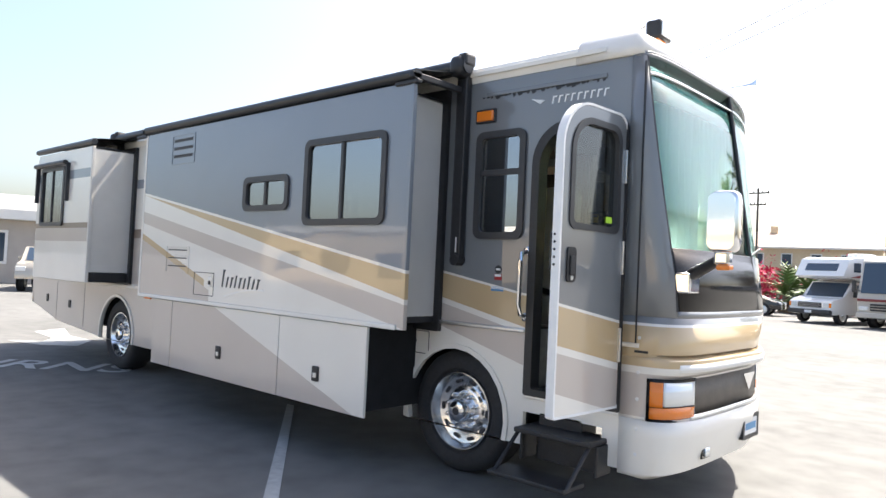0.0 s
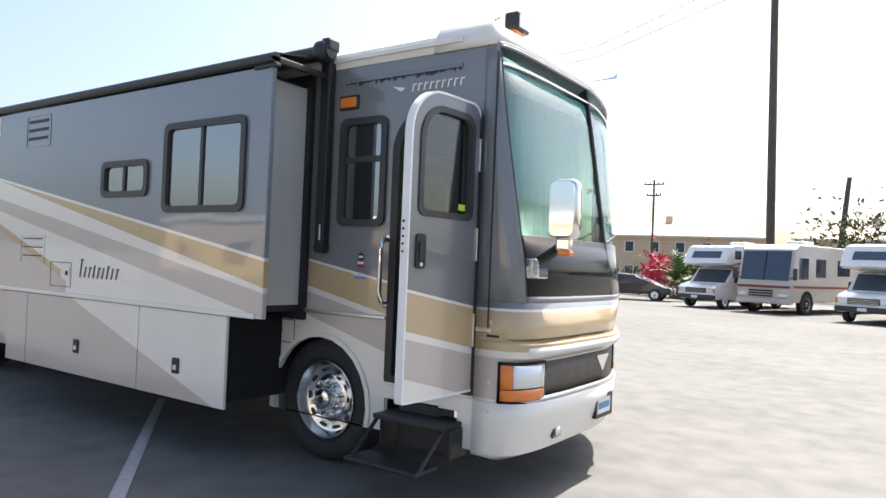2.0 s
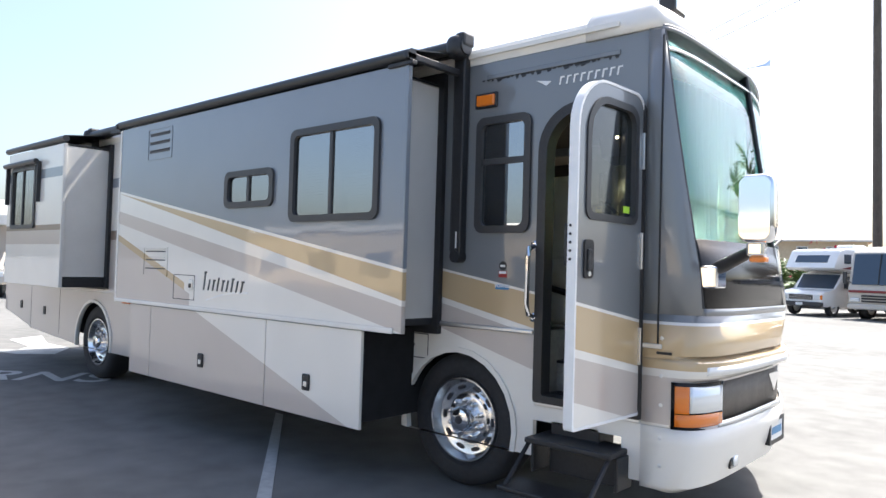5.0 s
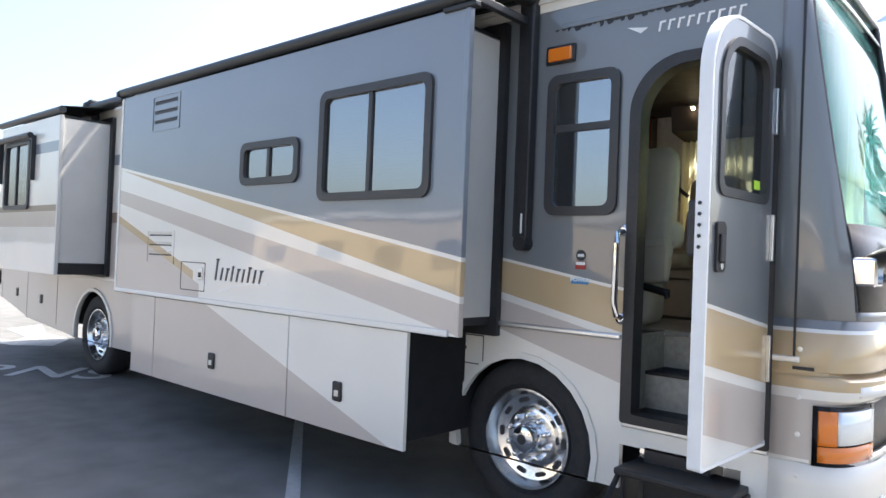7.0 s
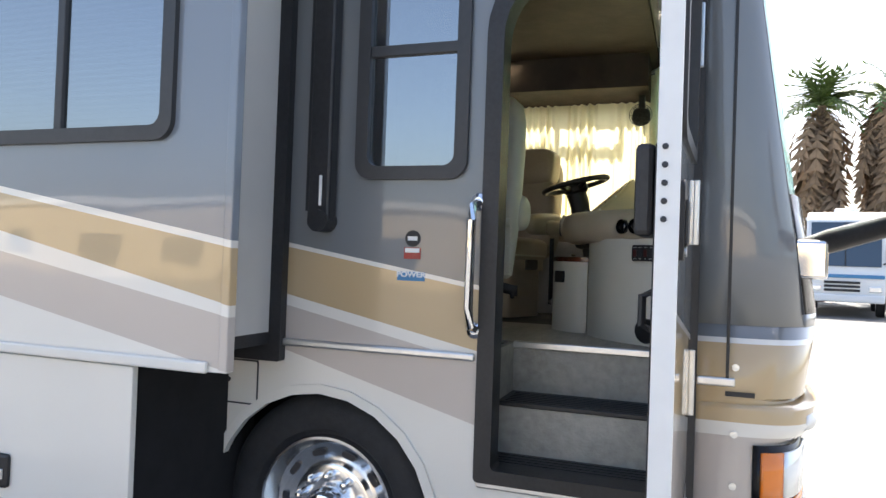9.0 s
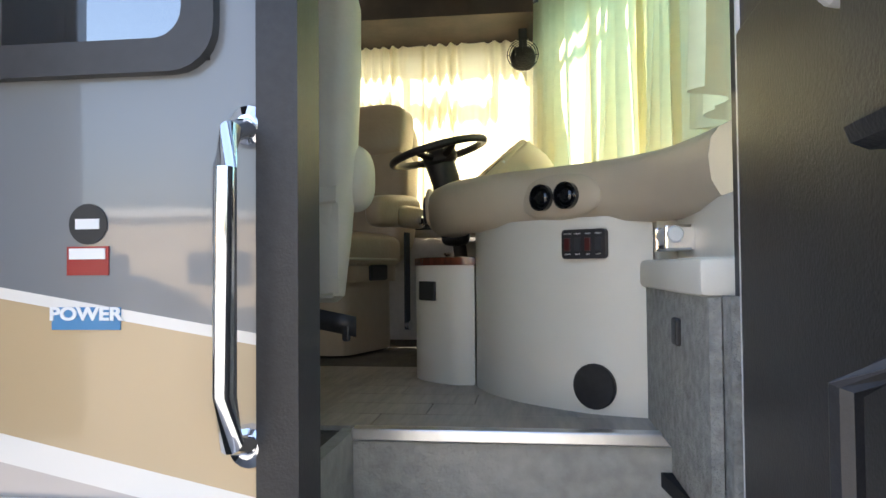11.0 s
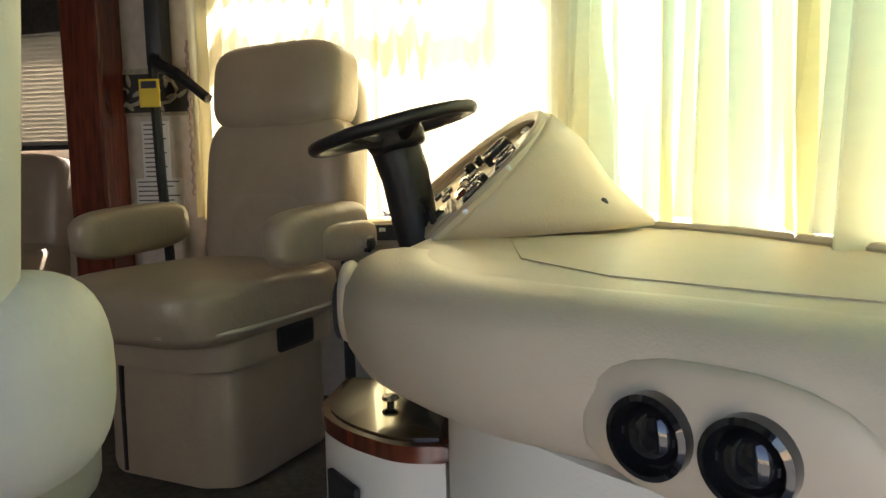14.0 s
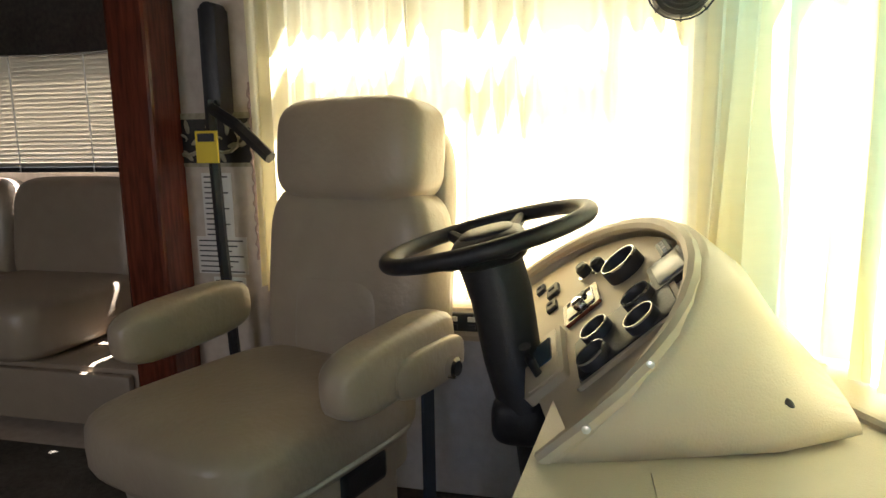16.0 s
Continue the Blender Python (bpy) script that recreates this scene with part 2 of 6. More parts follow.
asphalt = shader("worn_asphalt", (0.118, 0.116, 0.111), 0.85, grain=0.28, scale=3.0, bump=0.35, bump_scale=110)
road_white = shader("worn_white_road_paint", (0.38, 0.38, 0.37), 0.7, grain=0.2, scale=14)
stucco = shader("tan_stucco", (0.62, 0.49, 0.33), 0.9, grain=0.1, scale=4, bump=0.2)
roof_tile = shader("pale_clay_roof", (0.62, 0.47, 0.37), 0.8, grain=0.25, scale=6)
white_wall = shader("off_white_wall", (0.70, 0.69, 0.66), 0.8, grain=0.06, scale=2)
white_car = shader("white_vehicle_paint", (0.78, 0.78, 0.77), 0.25, grain=0.03, scale=2, coat=0.5)
black_car = shader("black_vehicle_paint", (0.012, 0.012, 0.014), 0.15, coat=0.6)
tan_car = shader("beige_vehicle_paint", (0.55, 0.50, 0.43), 0.3, grain=0.05, scale=2, coat=0.5)
gold_car = shader("pale_gold_vehicle_paint", (0.48, 0.43, 0.36), 0.25, 0.3, coat=0.5)
maroon = shader("maroon_stripe", (0.22, 0.03, 0.03), 0.4)
pole_wood = shader("weathered_pole_wood", (0.10, 0.085, 0.07), 0.9, grain=0.4, scale=9, stretch=(4, 4, 0.5))
bark = shader("palm_bark", (0.16, 0.12, 0.085), 0.95, grain=0.4, scale=10, bump=0.6)
leaf_palm = shader("palm_leaf", (0.09, 0.14, 0.035), 0.6, grain=0.4, scale=3)
leaf_dead = shader("dry_palm_leaf", (0.22, 0.15, 0.09), 0.9, grain=0.4, scale=4)
leaf_tree = shader("olive_tree_leaf", (0.075, 0.10, 0.035), 0.7, grain=0.45, scale=2)
flower = shader("magenta_flower", (0.55, 0.02, 0.08), 0.7, grain=0.3, scale=6)


# ---------- mesh helpers ----------
def part(name, bm, material, parent=None, label="", smooth=False):
    me = bpy.data.meshes.new(name)
    bmesh.ops.recalc_face_normals(bm, faces=bm.faces)
    bm.to_mesh(me)
    bm.free()
    me.materials.append(material)
    if smooth:
        me.polygons.foreach_set("use_smooth", [True] * len(me.polygons))
        me.set_sharp_from_angle(angle=radians(38))
    ob = new(name, me)
    if parent is not None:
        ob.parent = parent
    if label:
        ob["label"] = label
    return ob


def thing(name, label, category, at=(0, 0, 0), turn=0, group="", kind=""):
    e = new(name)
    e.empty_display_size = 0.1
    e.matrix_basis = pose(*at, 0, 0, turn)
    return tagged(e, label, category, group, kind)


def bx(x0, x1, y0, y1, z0, z1, bevel=0.0, bm=None, seg=2):
    out = bm or bmesh.new()
    v = [out.verts.new((x, y, z)) for x in (x0, x1) for y in (y0, y1) for z in (z0, z1)]
    f = [out.faces.new([v[i] for i in q]) for q in ((0, 1, 3, 2), (4, 6, 7, 5), (0, 4, 5, 1), (2, 3, 7, 6), (0, 2, 6, 4), (1, 5, 7, 3))]
    if bevel:
        bmesh.ops.bevel(out, geom=list({e for g in f for e in g.edges}), offset=bevel, segments=seg, affect="EDGES", profile=0.5)
    return out


def to3(axis, a, b, h):
    return {"x": (h, a, b), "y": (a, h, b), "z": (a, b, h)}[axis]


def prism(pts, axis, lo, hi, bevel=0.0, bm=None):
    out = bm or bmesh.new()
    A = [out.verts.new(to3(axis, a, b, lo)) for a, b in pts]
    B = [out.verts.new(to3(axis, a, b, hi)) for a, b in pts]
    n = len(pts)
    f = [out.faces.new(A), out.faces.new(B[::-1])]
    f += [out.faces.new((A[i], A[(i + 1) % n], B[(i + 1) % n], B[i])) for i in range(n)]
    if bevel:
        bmesh.ops.bevel(out, geom=list({e for g in f[:2] for e in g.edges}), offset=bevel, segments=2, affect="EDGES", profile=0.5)
    return out


def rrect(a0, a1, b0, b1, r, n=6):
    """A rounded rectangle; r is one radius or four (low a low b, high a low b, high a high b, low a high b)."""
    r = [r] * 4 if isinstance(r, (int, float)) else r
    out = []
    for k, (ca, cb) in enumerate(((a0, b0), (a1, b0), (a1, b1), (a0, b1))):
        q = max(r[k], 0.001)
        ca, cb = ca + (q if k in (0, 3) else -q), cb + (q if k < 2 else -q)
        for i in range(n + 1):
            g = math.pi + math.pi / 2 * (k + i / n)
            out.append((ca + q * math.cos(g), cb + q * math.sin(g)))
    return out


def ring(outer, inner, axis, lo, hi, bm=None):
    """A frame between two loops of as many points, with depth."""
    out = bm or bmesh.new()
    n = len(outer)
    L = [[out.verts.new(to3(axis, a, b, h)) for a, b in loop] for loop, h in ((outer, lo), (outer, hi), (inner, hi), (inner, lo))]
    for k in range(4):
        P, Q = L[k], L[(k + 1) % 4]
        for i in range(n):
            out.faces.new((P[i], P[(i + 1) % n], Q[(i + 1) % n], Q[i]))
    return out


def lathe(profile, axis="y", centre=(0, 0, 0), n=32, bm=None):
    """Turns (radius, height) pairs about an axis through centre."""
    out = bm or bmesh.new()
    rows = []
    for r, h in profile:
        rows.append([out.verts.new(Vector(centre) + Vector(to3(axis, r * math.cos(2 * math.pi * i / n), r * math.sin(2 * math.pi * i / n), h))) for i in range(n)])
    for P, Q in zip(rows, rows[1:]):
        for i in range(n):
            out.faces.new((P[i], P[(i + 1) % n], Q[(i + 1) % n], Q[i]))
    for end, (r, h) in ((rows[0], profile[0]), (rows[-1], profile[-1])):
        if r < 0.12:
            out.faces.new(end)
    return out


def tube(pts, r, n=10, bm=None):
    out = bm or bmesh.new()
    pts = [Vector(q) for q in pts]
    rr = [r] * len(pts) if isinstance(r, (int, float)) else r
    rows = []
    for i, q in enumerate(pts):
        d = (pts[min(i + 1, len(pts) - 1)] - pts[max(i - 1, 0)]).normalized()
        u = d.cross(Vector((0.13, 0.29, 0.95)) if abs(d.z) < 0.9 else Vector((1, 0.1, 0))).normalized()
        w = d.cross(u)
        rows.append([out.verts.new(q + rr[i] * (u * math.cos(2 * math.pi * k / n) + w * math.sin(2 * math.pi * k / n))) for k in range(n)])
    for P, Q in zip(rows, rows[1:]):
        for i in range(n):
            out.faces.new((P[i], P[(i + 1) % n], Q[(i + 1) % n], Q[i]))
    out.faces.new(rows[0]), out.faces.new(rows[-1][::-1])
    return out


def loft(rows, bm=None, closed=True, caps=True):
    """Skin through rows of as many points."""
    out = bm or bmesh.new()
    V = [[out.verts.new(q) for q in row] for row in rows]
    n = len(rows[0])
    for P, Q in zip(V, V[1:]):
        for i in range(n if closed else n - 1):
            out.faces.new((P[i], P[(i + 1) % n], Q[(i + 1) % n], Q[i]))
    if caps and closed:
        out.faces.new(V[0]), out.faces.new(V[-1][::-1])
    return out


def pillow(cx, cy, cz, sx, sy, sz, power=4.0, nu=28, nv=16, bm=None, m=None):
    """A padded block: a superellipsoid of half sizes sx, sy, sz."""
    out = bm or bmesh.new()

    def c(a, e):
        return math.copysign(abs(math.cos(a)) ** e, math.cos(a))

    def s(a, e):
        return math.copysign(abs(math.sin(a)) ** e, math.sin(a))
    e = 2 / power
    rows = []
    for j in range(nv + 1):
        v = -math.pi / 2 + math.pi * j / nv
        v = max(min(v, 1.5707), -1.5707)
        row = []
        for i in range(nu):
            u = 2 * math.pi * i / nu
            q = Vector((cx + sx * c(v, e) * c(u, e), cy + sy * c(v, e) * s(u, e), cz + sz * s(v, e)))
            row.append(m @ q if m else q)
        rows.append(row)
    loft(rows, out)
    bmesh.ops.remove_doubles(out, verts=out.verts, dist=0.0004)
    return out


def sheet(rows, thick, material, name, parent=None, label="", smooth=True):
    """An open skin with thickness."""
    bm = loft(rows, closed=False)
    ob = part(name, bm, material, parent, label, smooth)
    so = ob.modifiers.new("thickness", "SOLIDIFY")
    so.thickness, so.offset = thick, 0
    return ob


def written(text, size, m, material, name, parent=None, squeeze=1.0, shear=0.0, bold=0.0):
    cu = bpy.data.curves.new(name, "FONT")
    cu.body, cu.size, cu.align_x, cu.align_y, cu.extrude, cu.shear, cu.offset = text, size, "CENTER", "CENTER", 0.0008, shear, bold
    tmp = bpy.data.objects.new(name, cu)
    me = bpy.data.meshes.new_from_object(tmp)
    bpy.data.objects.remove(tmp)
    me.materials.append(material)
    me.transform(m @ Matrix.Diagonal((squeeze, 1, 1, 1)))
    ob = new(name, me)
    if parent:
        ob.parent = parent
    return ob


SIDE = pose(0, 0, 0, 90, 0, 0)   # letters that stand on a face turned to -y


# ---------- ground ----------
def ground_sheet():
    bm = bmesh.new()
    s = 1500
    vs = [bm.verts.new(q) for q in ((-s, -s, 0), (s, -s, 0), (s, s, 0), (-s, s, 0))]
    bm.faces.new(vs)
    return tagged(part("ground", bm, asphalt), "worn grey asphalt of the vehicle lot", "ground", kind="structure")


ground_sheet()


def marking(name, pts, label):
    bm = bmesh.new()
    bm.faces.new([bm.verts.new((a, b, 0.005)) for a, b in pts])
    return tagged(part(name, bm, road_white), label, "road marking", kind="structure")


marking("parking_line", ((-6.55, 4.75), (-6.42, 4.75), (-2.9, 2.02), (-3.03, 1.98)), "faded white parking bay line on asphalt")
marking("road_arrow", ((-15.6, 5.6), (-14.2, 5.2), (-13.3, 5.25), (-12.6, 4.75), (-12.95, 4.3), (-13.9, 4.05), (-13.5, 4.5), (-13.9, 4.8), (-15.2, 4.9)), "faded white turn arrow painted on asphalt")
tagged(written("NO TURNS", 1.0, pose(-11.55, 2.75, 0.006, 0, 0, 42) , road_white, "road_lettering", squeeze=1.0, bold=0.01), "faded white words painted on asphalt", "road marking", kind="structure")

# ---------- the coach ----------
YW, YF, ROOF, FLOOR = 4.20, 6.82, 3.22, 1.19
coach = thing("motorhome", "large blue-grey, gold and cream motorhome with slide-outs extended", "motorhome", (-6, 5.5, 0))
coach_inv = coach.matrix_basis.inverted()


def cp(name, bm, material, parent=None, label="", smooth=False):
    """A part of the coach, given in world metres."""
    ob = part(name, bm, material, parent or coach, label, smooth)
    if parent is None or parent is coach:
        ob.matrix_parent_inverse = coach_inv
    return ob


HUBF, HUBR, HUBZ = -3.60, -9.85, 0.485


def arch(cx, r, n=14, z=0.33):
    g0 = math.asin((z - HUBZ) / r)
    return [(cx + r * math.cos(g), HUBZ + r * math.sin(g)) for g in [math.pi - g0 - (math.pi - 2 * g0) * i / n for i in range(n + 1)]]


# lower body with wheel arches: each stretch is one panel
cp("side_panel", prism([(-13.2, 1.18), (-13.15, 0.72), (-12.0, 0.50), (-10.6, 0.42)] + arch(HUBR, 0.53, z=0.40) + [(-7.58, 0.40), (-7.58, 1.18)], "y", YW, YW + 0.04), body_paint)
cp("side_panel", prism([(-4.16, 1.18), (-4.16, 0.36)] + arch(HUBF, 0.505, z=0.36) + [(-2.94, 0.36), (-2.94, 1.18)], "y", YW, YW + 0.04), body_paint)
cp("side_panel", bx(-2.94, -2.17, YW, YW + 0.04, 0.60, 0.72), cream_paint)
cp("side_panel", bx(-2.30, -2.17, YW, YW + 0.04, 0.36, 0.60), cream_paint)
cp("arch_trim", ring(arch(HUBF, 0.535, z=0.36), arch(HUBF, 0.497, z=0.36), "y", YW - 0.015, YW + 0.02), cream_paint, smooth=True)
cp("arch_trim", ring(arch(HUBR, 0.56, z=0.40), arch(HUBR, 0.522, z=0.40), "y", YW - 0.015, YW + 0.02), cream_paint, smooth=True)
# upper wall about the slides, windows and the door
cp("side_wall", bx(-13.2, -11.4, YW, YW + 0.06, 1.18, 3.10), body_paint)
cp("side_wall", bx(-9.55, -7.85, YW, YW + 0.06, 1.18, 3.10), body_paint)
cp("side_wall", bx(-11.4, -9.55, YW, YW + 0.06, 3.0, 3.10), body_paint)
cp("side_wall", bx(-7.85, -3.79, YW, YW + 0.06, 3.0, 3.10), body_paint)
cp("side_wall", bx(-3.79, -3.46, YW, YW + 0.06, 1.18, 3.10), body_paint)
cp("side_wall", bx(-3.46, -3.02, YW, YW + 0.06, 1.18, 1.87), body_paint)
cp("side_wall", bx(-3.46, -3.02, YW, YW + 0.06, 2.66, 3.10), body_paint)
cp("side_wall", bx(-3.02, -2.94, YW, YW + 0.06, 1.18, 3.10), body_paint)
cp("side_wall", bx(-2.94, -2.17, YW, YW + 0.06, 2.70, 3.10), body_paint)
doorhole = rrect(-2.94, -2.17, 0.72, 2.70, (0.02, 0.02, 0.16, 0.30), 8)
cp("door_frame", ring(doorhole, rrect(-2.875, -2.225, 0.77, 2.64, (0.02, 0.02, 0.13, 0.26), 8), "y", YW - 0.018, YW + 0.09), black_plastic, label="black door frame with rubber seal", smooth=True)
cp("door_step_sill", bx(-2.93, -2.18, YW - 0.012, YW + 0.07, 0.70, 0.745, 0.005), alu)
for a, b, r in ((-2.94, 1, 0.30), (-2.17, -1, 0.16)):
    spand = prism([(a, 2.70)] + [(a + b * r * (1 - math.cos(g)), 2.70 - r + r * math.sin(g)) for g in [math.pi / 2 * (1 - k / 8) for k in range(9)]], "y", YW, YW + 0.06)
    cp("side_wall", spand, body_paint)
cp("far_wall", prism([(-13.2, 1.0), (-13.1, 0.6), (-10.5, 0.42)] + arch(HUBR, 0.6, z=0.42) + arch(HUBF, 0.6, z=0.42) + [(-2.44, 0.36), (-2.44, 1.0)], "y", YF - 0.04, YF), body_paint)
for x0, x1, z0, z1 in ((-13.2, -7.9, 1.0, 3.1), (-4.1, -3.62, 1.0, 3.1), (-3.62, -2.48, 1.0, 1.72), (-3.62, -2.48, 2.80, 3.1), (-2.48, -2.44, 1.0, 3.1), (-7.9, -4.1, 2.85, 3.1)):
    cp("far_wall", bx(x0, x1, YF - 0.06, YF, z0, z1), body_paint)
cp("rear_wall", bx(-13.26, -13.2, YW, YF, 0.72, 3.10, 0.02), body_paint)
# roof, rounded along both edges
roof_profile = [(YW - 0.005, 3.08), (YW - 0.02, 3.14), (YW + 0.01, 3.20), (YW + 0.14, 3.26), (5.0, 3.31), (6.0, 3.31), (YF - 0.14, 3.26), (YF - 0.01, 3.20), (YF + 0.02, 3.14), (YF + 0.005, 3.08)]
cp("roof", prism(roof_profile, "x", -13.28, -2.46), cream_paint, smooth=True)
cp("gutter_rail", bx(-9.0, -2.36, YW - 0.035, YW - 0.02, 3.125, 3.16, 0.004), cream_paint)
# near-black blocks and sheets hold the shade under the body and behind wheels
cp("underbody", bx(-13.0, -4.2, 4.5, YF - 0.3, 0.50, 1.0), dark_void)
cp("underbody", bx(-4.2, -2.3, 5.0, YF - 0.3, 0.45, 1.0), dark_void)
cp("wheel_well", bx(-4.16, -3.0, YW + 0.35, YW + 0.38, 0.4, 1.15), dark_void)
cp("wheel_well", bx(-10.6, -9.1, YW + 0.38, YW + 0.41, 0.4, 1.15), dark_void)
cp("moulding", bx(-3.79, -2.95, YW - 0.022, YW, 1.165, 1.195, 0.008), alu, label="silver rub rail")
cp("moulding", bx(-13.2, -7.9, YW - 0.02, YW, 1.15, 1.19, 0.008), cream_paint)
cp("moulding", bx(-2.17, -2.05, YW - 0.022, YW, 1.155, 1.185, 0.006), alu)
cp("dark_strip", bx(-3.4, -2.36, YW - 0.012, YW, 2.955, 2.985, 0.003), grey_paint, label="weathered trim strip with peeling edge")
rng = random.Random(4)
strip = bmesh.new()
for i in range(26):
    x = -3.45 + i * 0.042
    w, h = rng.uniform(0.02, 0.06), rng.uniform(0.008, 0.035)
    prism([(x, 2.957), (x + w * 0.3, 2.957 - h), (x + w * 0.8, 2.957 - h * 0.8), (x + w, 2.957)], "y", YW - 0.004, YW - 0.001, bm=strip)
cp("peeling_paint", strip, black_plastic)["kind"] = "stuff"

# front cap: sections of a rounded plan, one above the other
YC, HALF = 5.51, 1.31


FAR_BACK = 0.27   # the corner on the far side sweeps further back


def plan(v, back, tip, n=5.0, y_half=HALF):
    """A point of the cap's outline; v runs from -1 at the door's side to 1."""
    g = math.pi / 2 * v
    tip += 0.05
    if v > 0:
        back, n = back - FAR_BACK, 1.42
    return (back + (tip - back) * abs(math.cos(g)) ** (2 / n), YC + y_half * math.copysign(abs(math.sin(g)) ** (2 / n), g))


def cap(levels, v0, v1, name, material, thick=0.03, n=40, label=""):
    """Skin of the cap between v0 and v1, which may be numbers or functions of the height."""
    rows = []
    for z, back, tip in levels:
        a, b = (q(z) if callable(q) else q for q in (v0, v1))
        rows.append([(*plan(a + (b - a) * i / n, back, tip), z) for i in range(n + 1)])
    ob = sheet(rows, thick, material, name, coach, label)
    ob.matrix_parent_inverse = coach_inv
    return ob


def tip_at(z):
    return -1.81 - max(0, z - 1.4) * 0.16


def glass_edge(z):
    """How far round the corner the glass reaches: further at the top."""
    return 0.64 + 0.20 * min(1, max(0, (z - 1.6) / 1.45))


def glass_left(z):
    return -glass_edge(z)


B = -2.17
cap([(0.34, B, -1.98), (0.37, B, -1.90), (0.5, B, -1.86), (0.60, B, -1.84), (0.70, B, -1.83)], -1, 1, "front_bumper", cream_paint, 0.04)
cap([(0.70, B, -1.83), (0.71, B, -1.87), (0.98, B, -1.87), (1.0, B, -1.83), (1.03, B, -1.80), (1.08, B, -1.80), (1.10, B, -1.84)], -1, 1, "front_fascia", body_paint, 0.03)
cap([(1.095, B, -1.85), (1.12, B, -1.88), (1.13, B, -1.84), (1.36, B, tip_at(1.36))], -1, 1, "front_cap_lower", body_paint)
cap([(z, B, tip_at(z)) for z in (1.40, 1.60, 1.80)], glass_left, glass_edge, "front_black_panel", black_panel, label="glossy black panel under the windshield")
cap([(z, B, tip_at(z)) for z in (1.36, 1.402)], glass_left, glass_edge, "front_cap_lower", body_paint)
for a, b in ((-1, glass_left), (glass_edge, 1)):
    cap([(z, B, tip_at(z)) for z in (1.36, 1.6, 1.8, 2.2, 2.6, 3.06)], a, b, "corner_post", body_paint, 0.03, 16)
cap([(z, B, tip_at(z)) for z in (3.055, 3.075)], -1, 1, "front_brow", grey_paint)
cap([(3.075, B, tip_at(3.075)), (3.09, B, tip_at(3.09))], -1, 1, "front_brow_upper", body_paint)
top = [[(*plan(-1 + 2 * i / 40, B, tip_at(3.09) - 0.01 - s, y_half=HALF + 0.012 - s * 0.5), z) for i in range(41)] for z, s in ((3.075, 0.0), (3.14, 0.01), (3.21, 0.06), (3.27, 0.17), (3.31, 0.30))]
for row in top:
    row.insert(0, (-2.60, row[0][1], row[0][2])), row.append((-2.60, row[-1][1], row[-1][2]))
ob = sheet(top, 0.02, cream_paint, "roof_cap", coach)
ob.matrix_parent_inverse = coach_inv
cp("roof_cap_top", prism([q[:2] for q in top[-1]], "z", 3.298, 3.312), cream_paint)
ws = cap([(z, B, tip_at(z) - 0.004) for z in (1.79, 2.1, 2.4, 2.7, 3.06)], glass_left, glass_edge, "windshield", windshield_glass, 0.004, label="green-tinted panoramic windshield")
ws.visible_shadow = False
cap([(z, B, tip_at(z) - 0.008) for z in (2.76, 2.9, 3.06)], glass_left, glass_edge, "shade_band", smoked_glass, 0.003).visible_shadow = False
cap([(z, B, tip_at(z) + 0.006) for z in (2.935, 2.953)], glass_left, glass_edge, "wiper_rail", chrome, 0.012, label="chrome bar across the upper windshield")
for k in (-1, 0, 1):
    cp("windshield_seal", tube([Vector((*plan(k * (glass_edge(z) + 0.004), B, tip_at(z)), z)) for z in (1.40, 1.6, 1.8, 2.1, 2.4, 2.7, 3.06)], 0.016, 8), black_plastic, smooth=True)
cap([(z, B, tip_at(z) + 0.004) for z in (1.785, 1.805)], glass_left, glass_edge, "windshield_lower_seal", black_plastic, 0.012)
cap([(z, B, tip_at(z) + 0.005) for z in (1.398, 1.412)], -0.24, 0.60, "cap_chrome_line", chrome, 0.01)
cap([(z, B, tip_at(z) + 0.005) for z in (1.615, 1.625)], -0.22, 0.52, "access_panel_line", alu, 0.006)
# white strip paints the sun's highlight along the bumper top
cap([(1.015, B, -1.79), (1.065, B, -1.785)], -0.62, 0.62, "bumper_highlight_strip", white_trim, 0.012)
cap([(0.73, B, -1.858), (0.96, B, -1.858)], -0.34, 0.34, "grille", grille_mat, 0.01, label="brown mesh grille between the headlamps")
cap([(0.705, B, -1.825), (0.735, B, -1.835)], -0.40, 0.40, "grille_lip", alu, 0.012)
emb = prism([(5.38, 0.93), (5.62, 0.93), (5.5, 0.80)], "x", -1.82, -1.795)
cp("emblem", emb, chrome, label="silver triangular emblem")
for s in (-1, 1):
    def lampband(z0, z1, va, vb, name, mat_, lift):
        rows = [[(*plan(s * (va + (vb - va) * i / 10), B, -1.86 + lift, y_half=HALF + lift), z) for i in range(11)] for z in (z0, (z0 + z1) / 2, z1)]
        o = sheet(rows, 0.012, mat_, name, coach)
        o.matrix_parent_inverse = coach_inv
    inner, split, outer = (0.34, 0.72, 0.87) if s < 0 else (0.42, 0.66, 0.77)
    lampband(0.70, 0.97, inner - 0.02, outer + 0.03, "headlamp_bezel", black_panel, 0.017)
    lampband(0.80, 0.95, inner, split, "headlamp_lens", lens, 0.026)
    lampband(0.72, 0.79, inner, outer, "indicator_lens", amber, 0.026)
    lampband(0.795, 0.95, split + 0.005, outer, "side_marker_lens", amber, 0.025)
    fog = 0.15 if s < 0 else 0.28
    lampband(0.42, 0.50, fog, fog + 0.07, "fog_lamp_recess", black_gloss, 0.01)
    lampband(0.43, 0.49, fog + 0.01, fog + 0.045, "fog_lamp", lens, 0.02)
plate = cp("number_plate", bx(-1.81, -1.777, 5.36, 5.66, 0.46, 0.61, 0.004), white_print, label="white number plate in a dark frame")
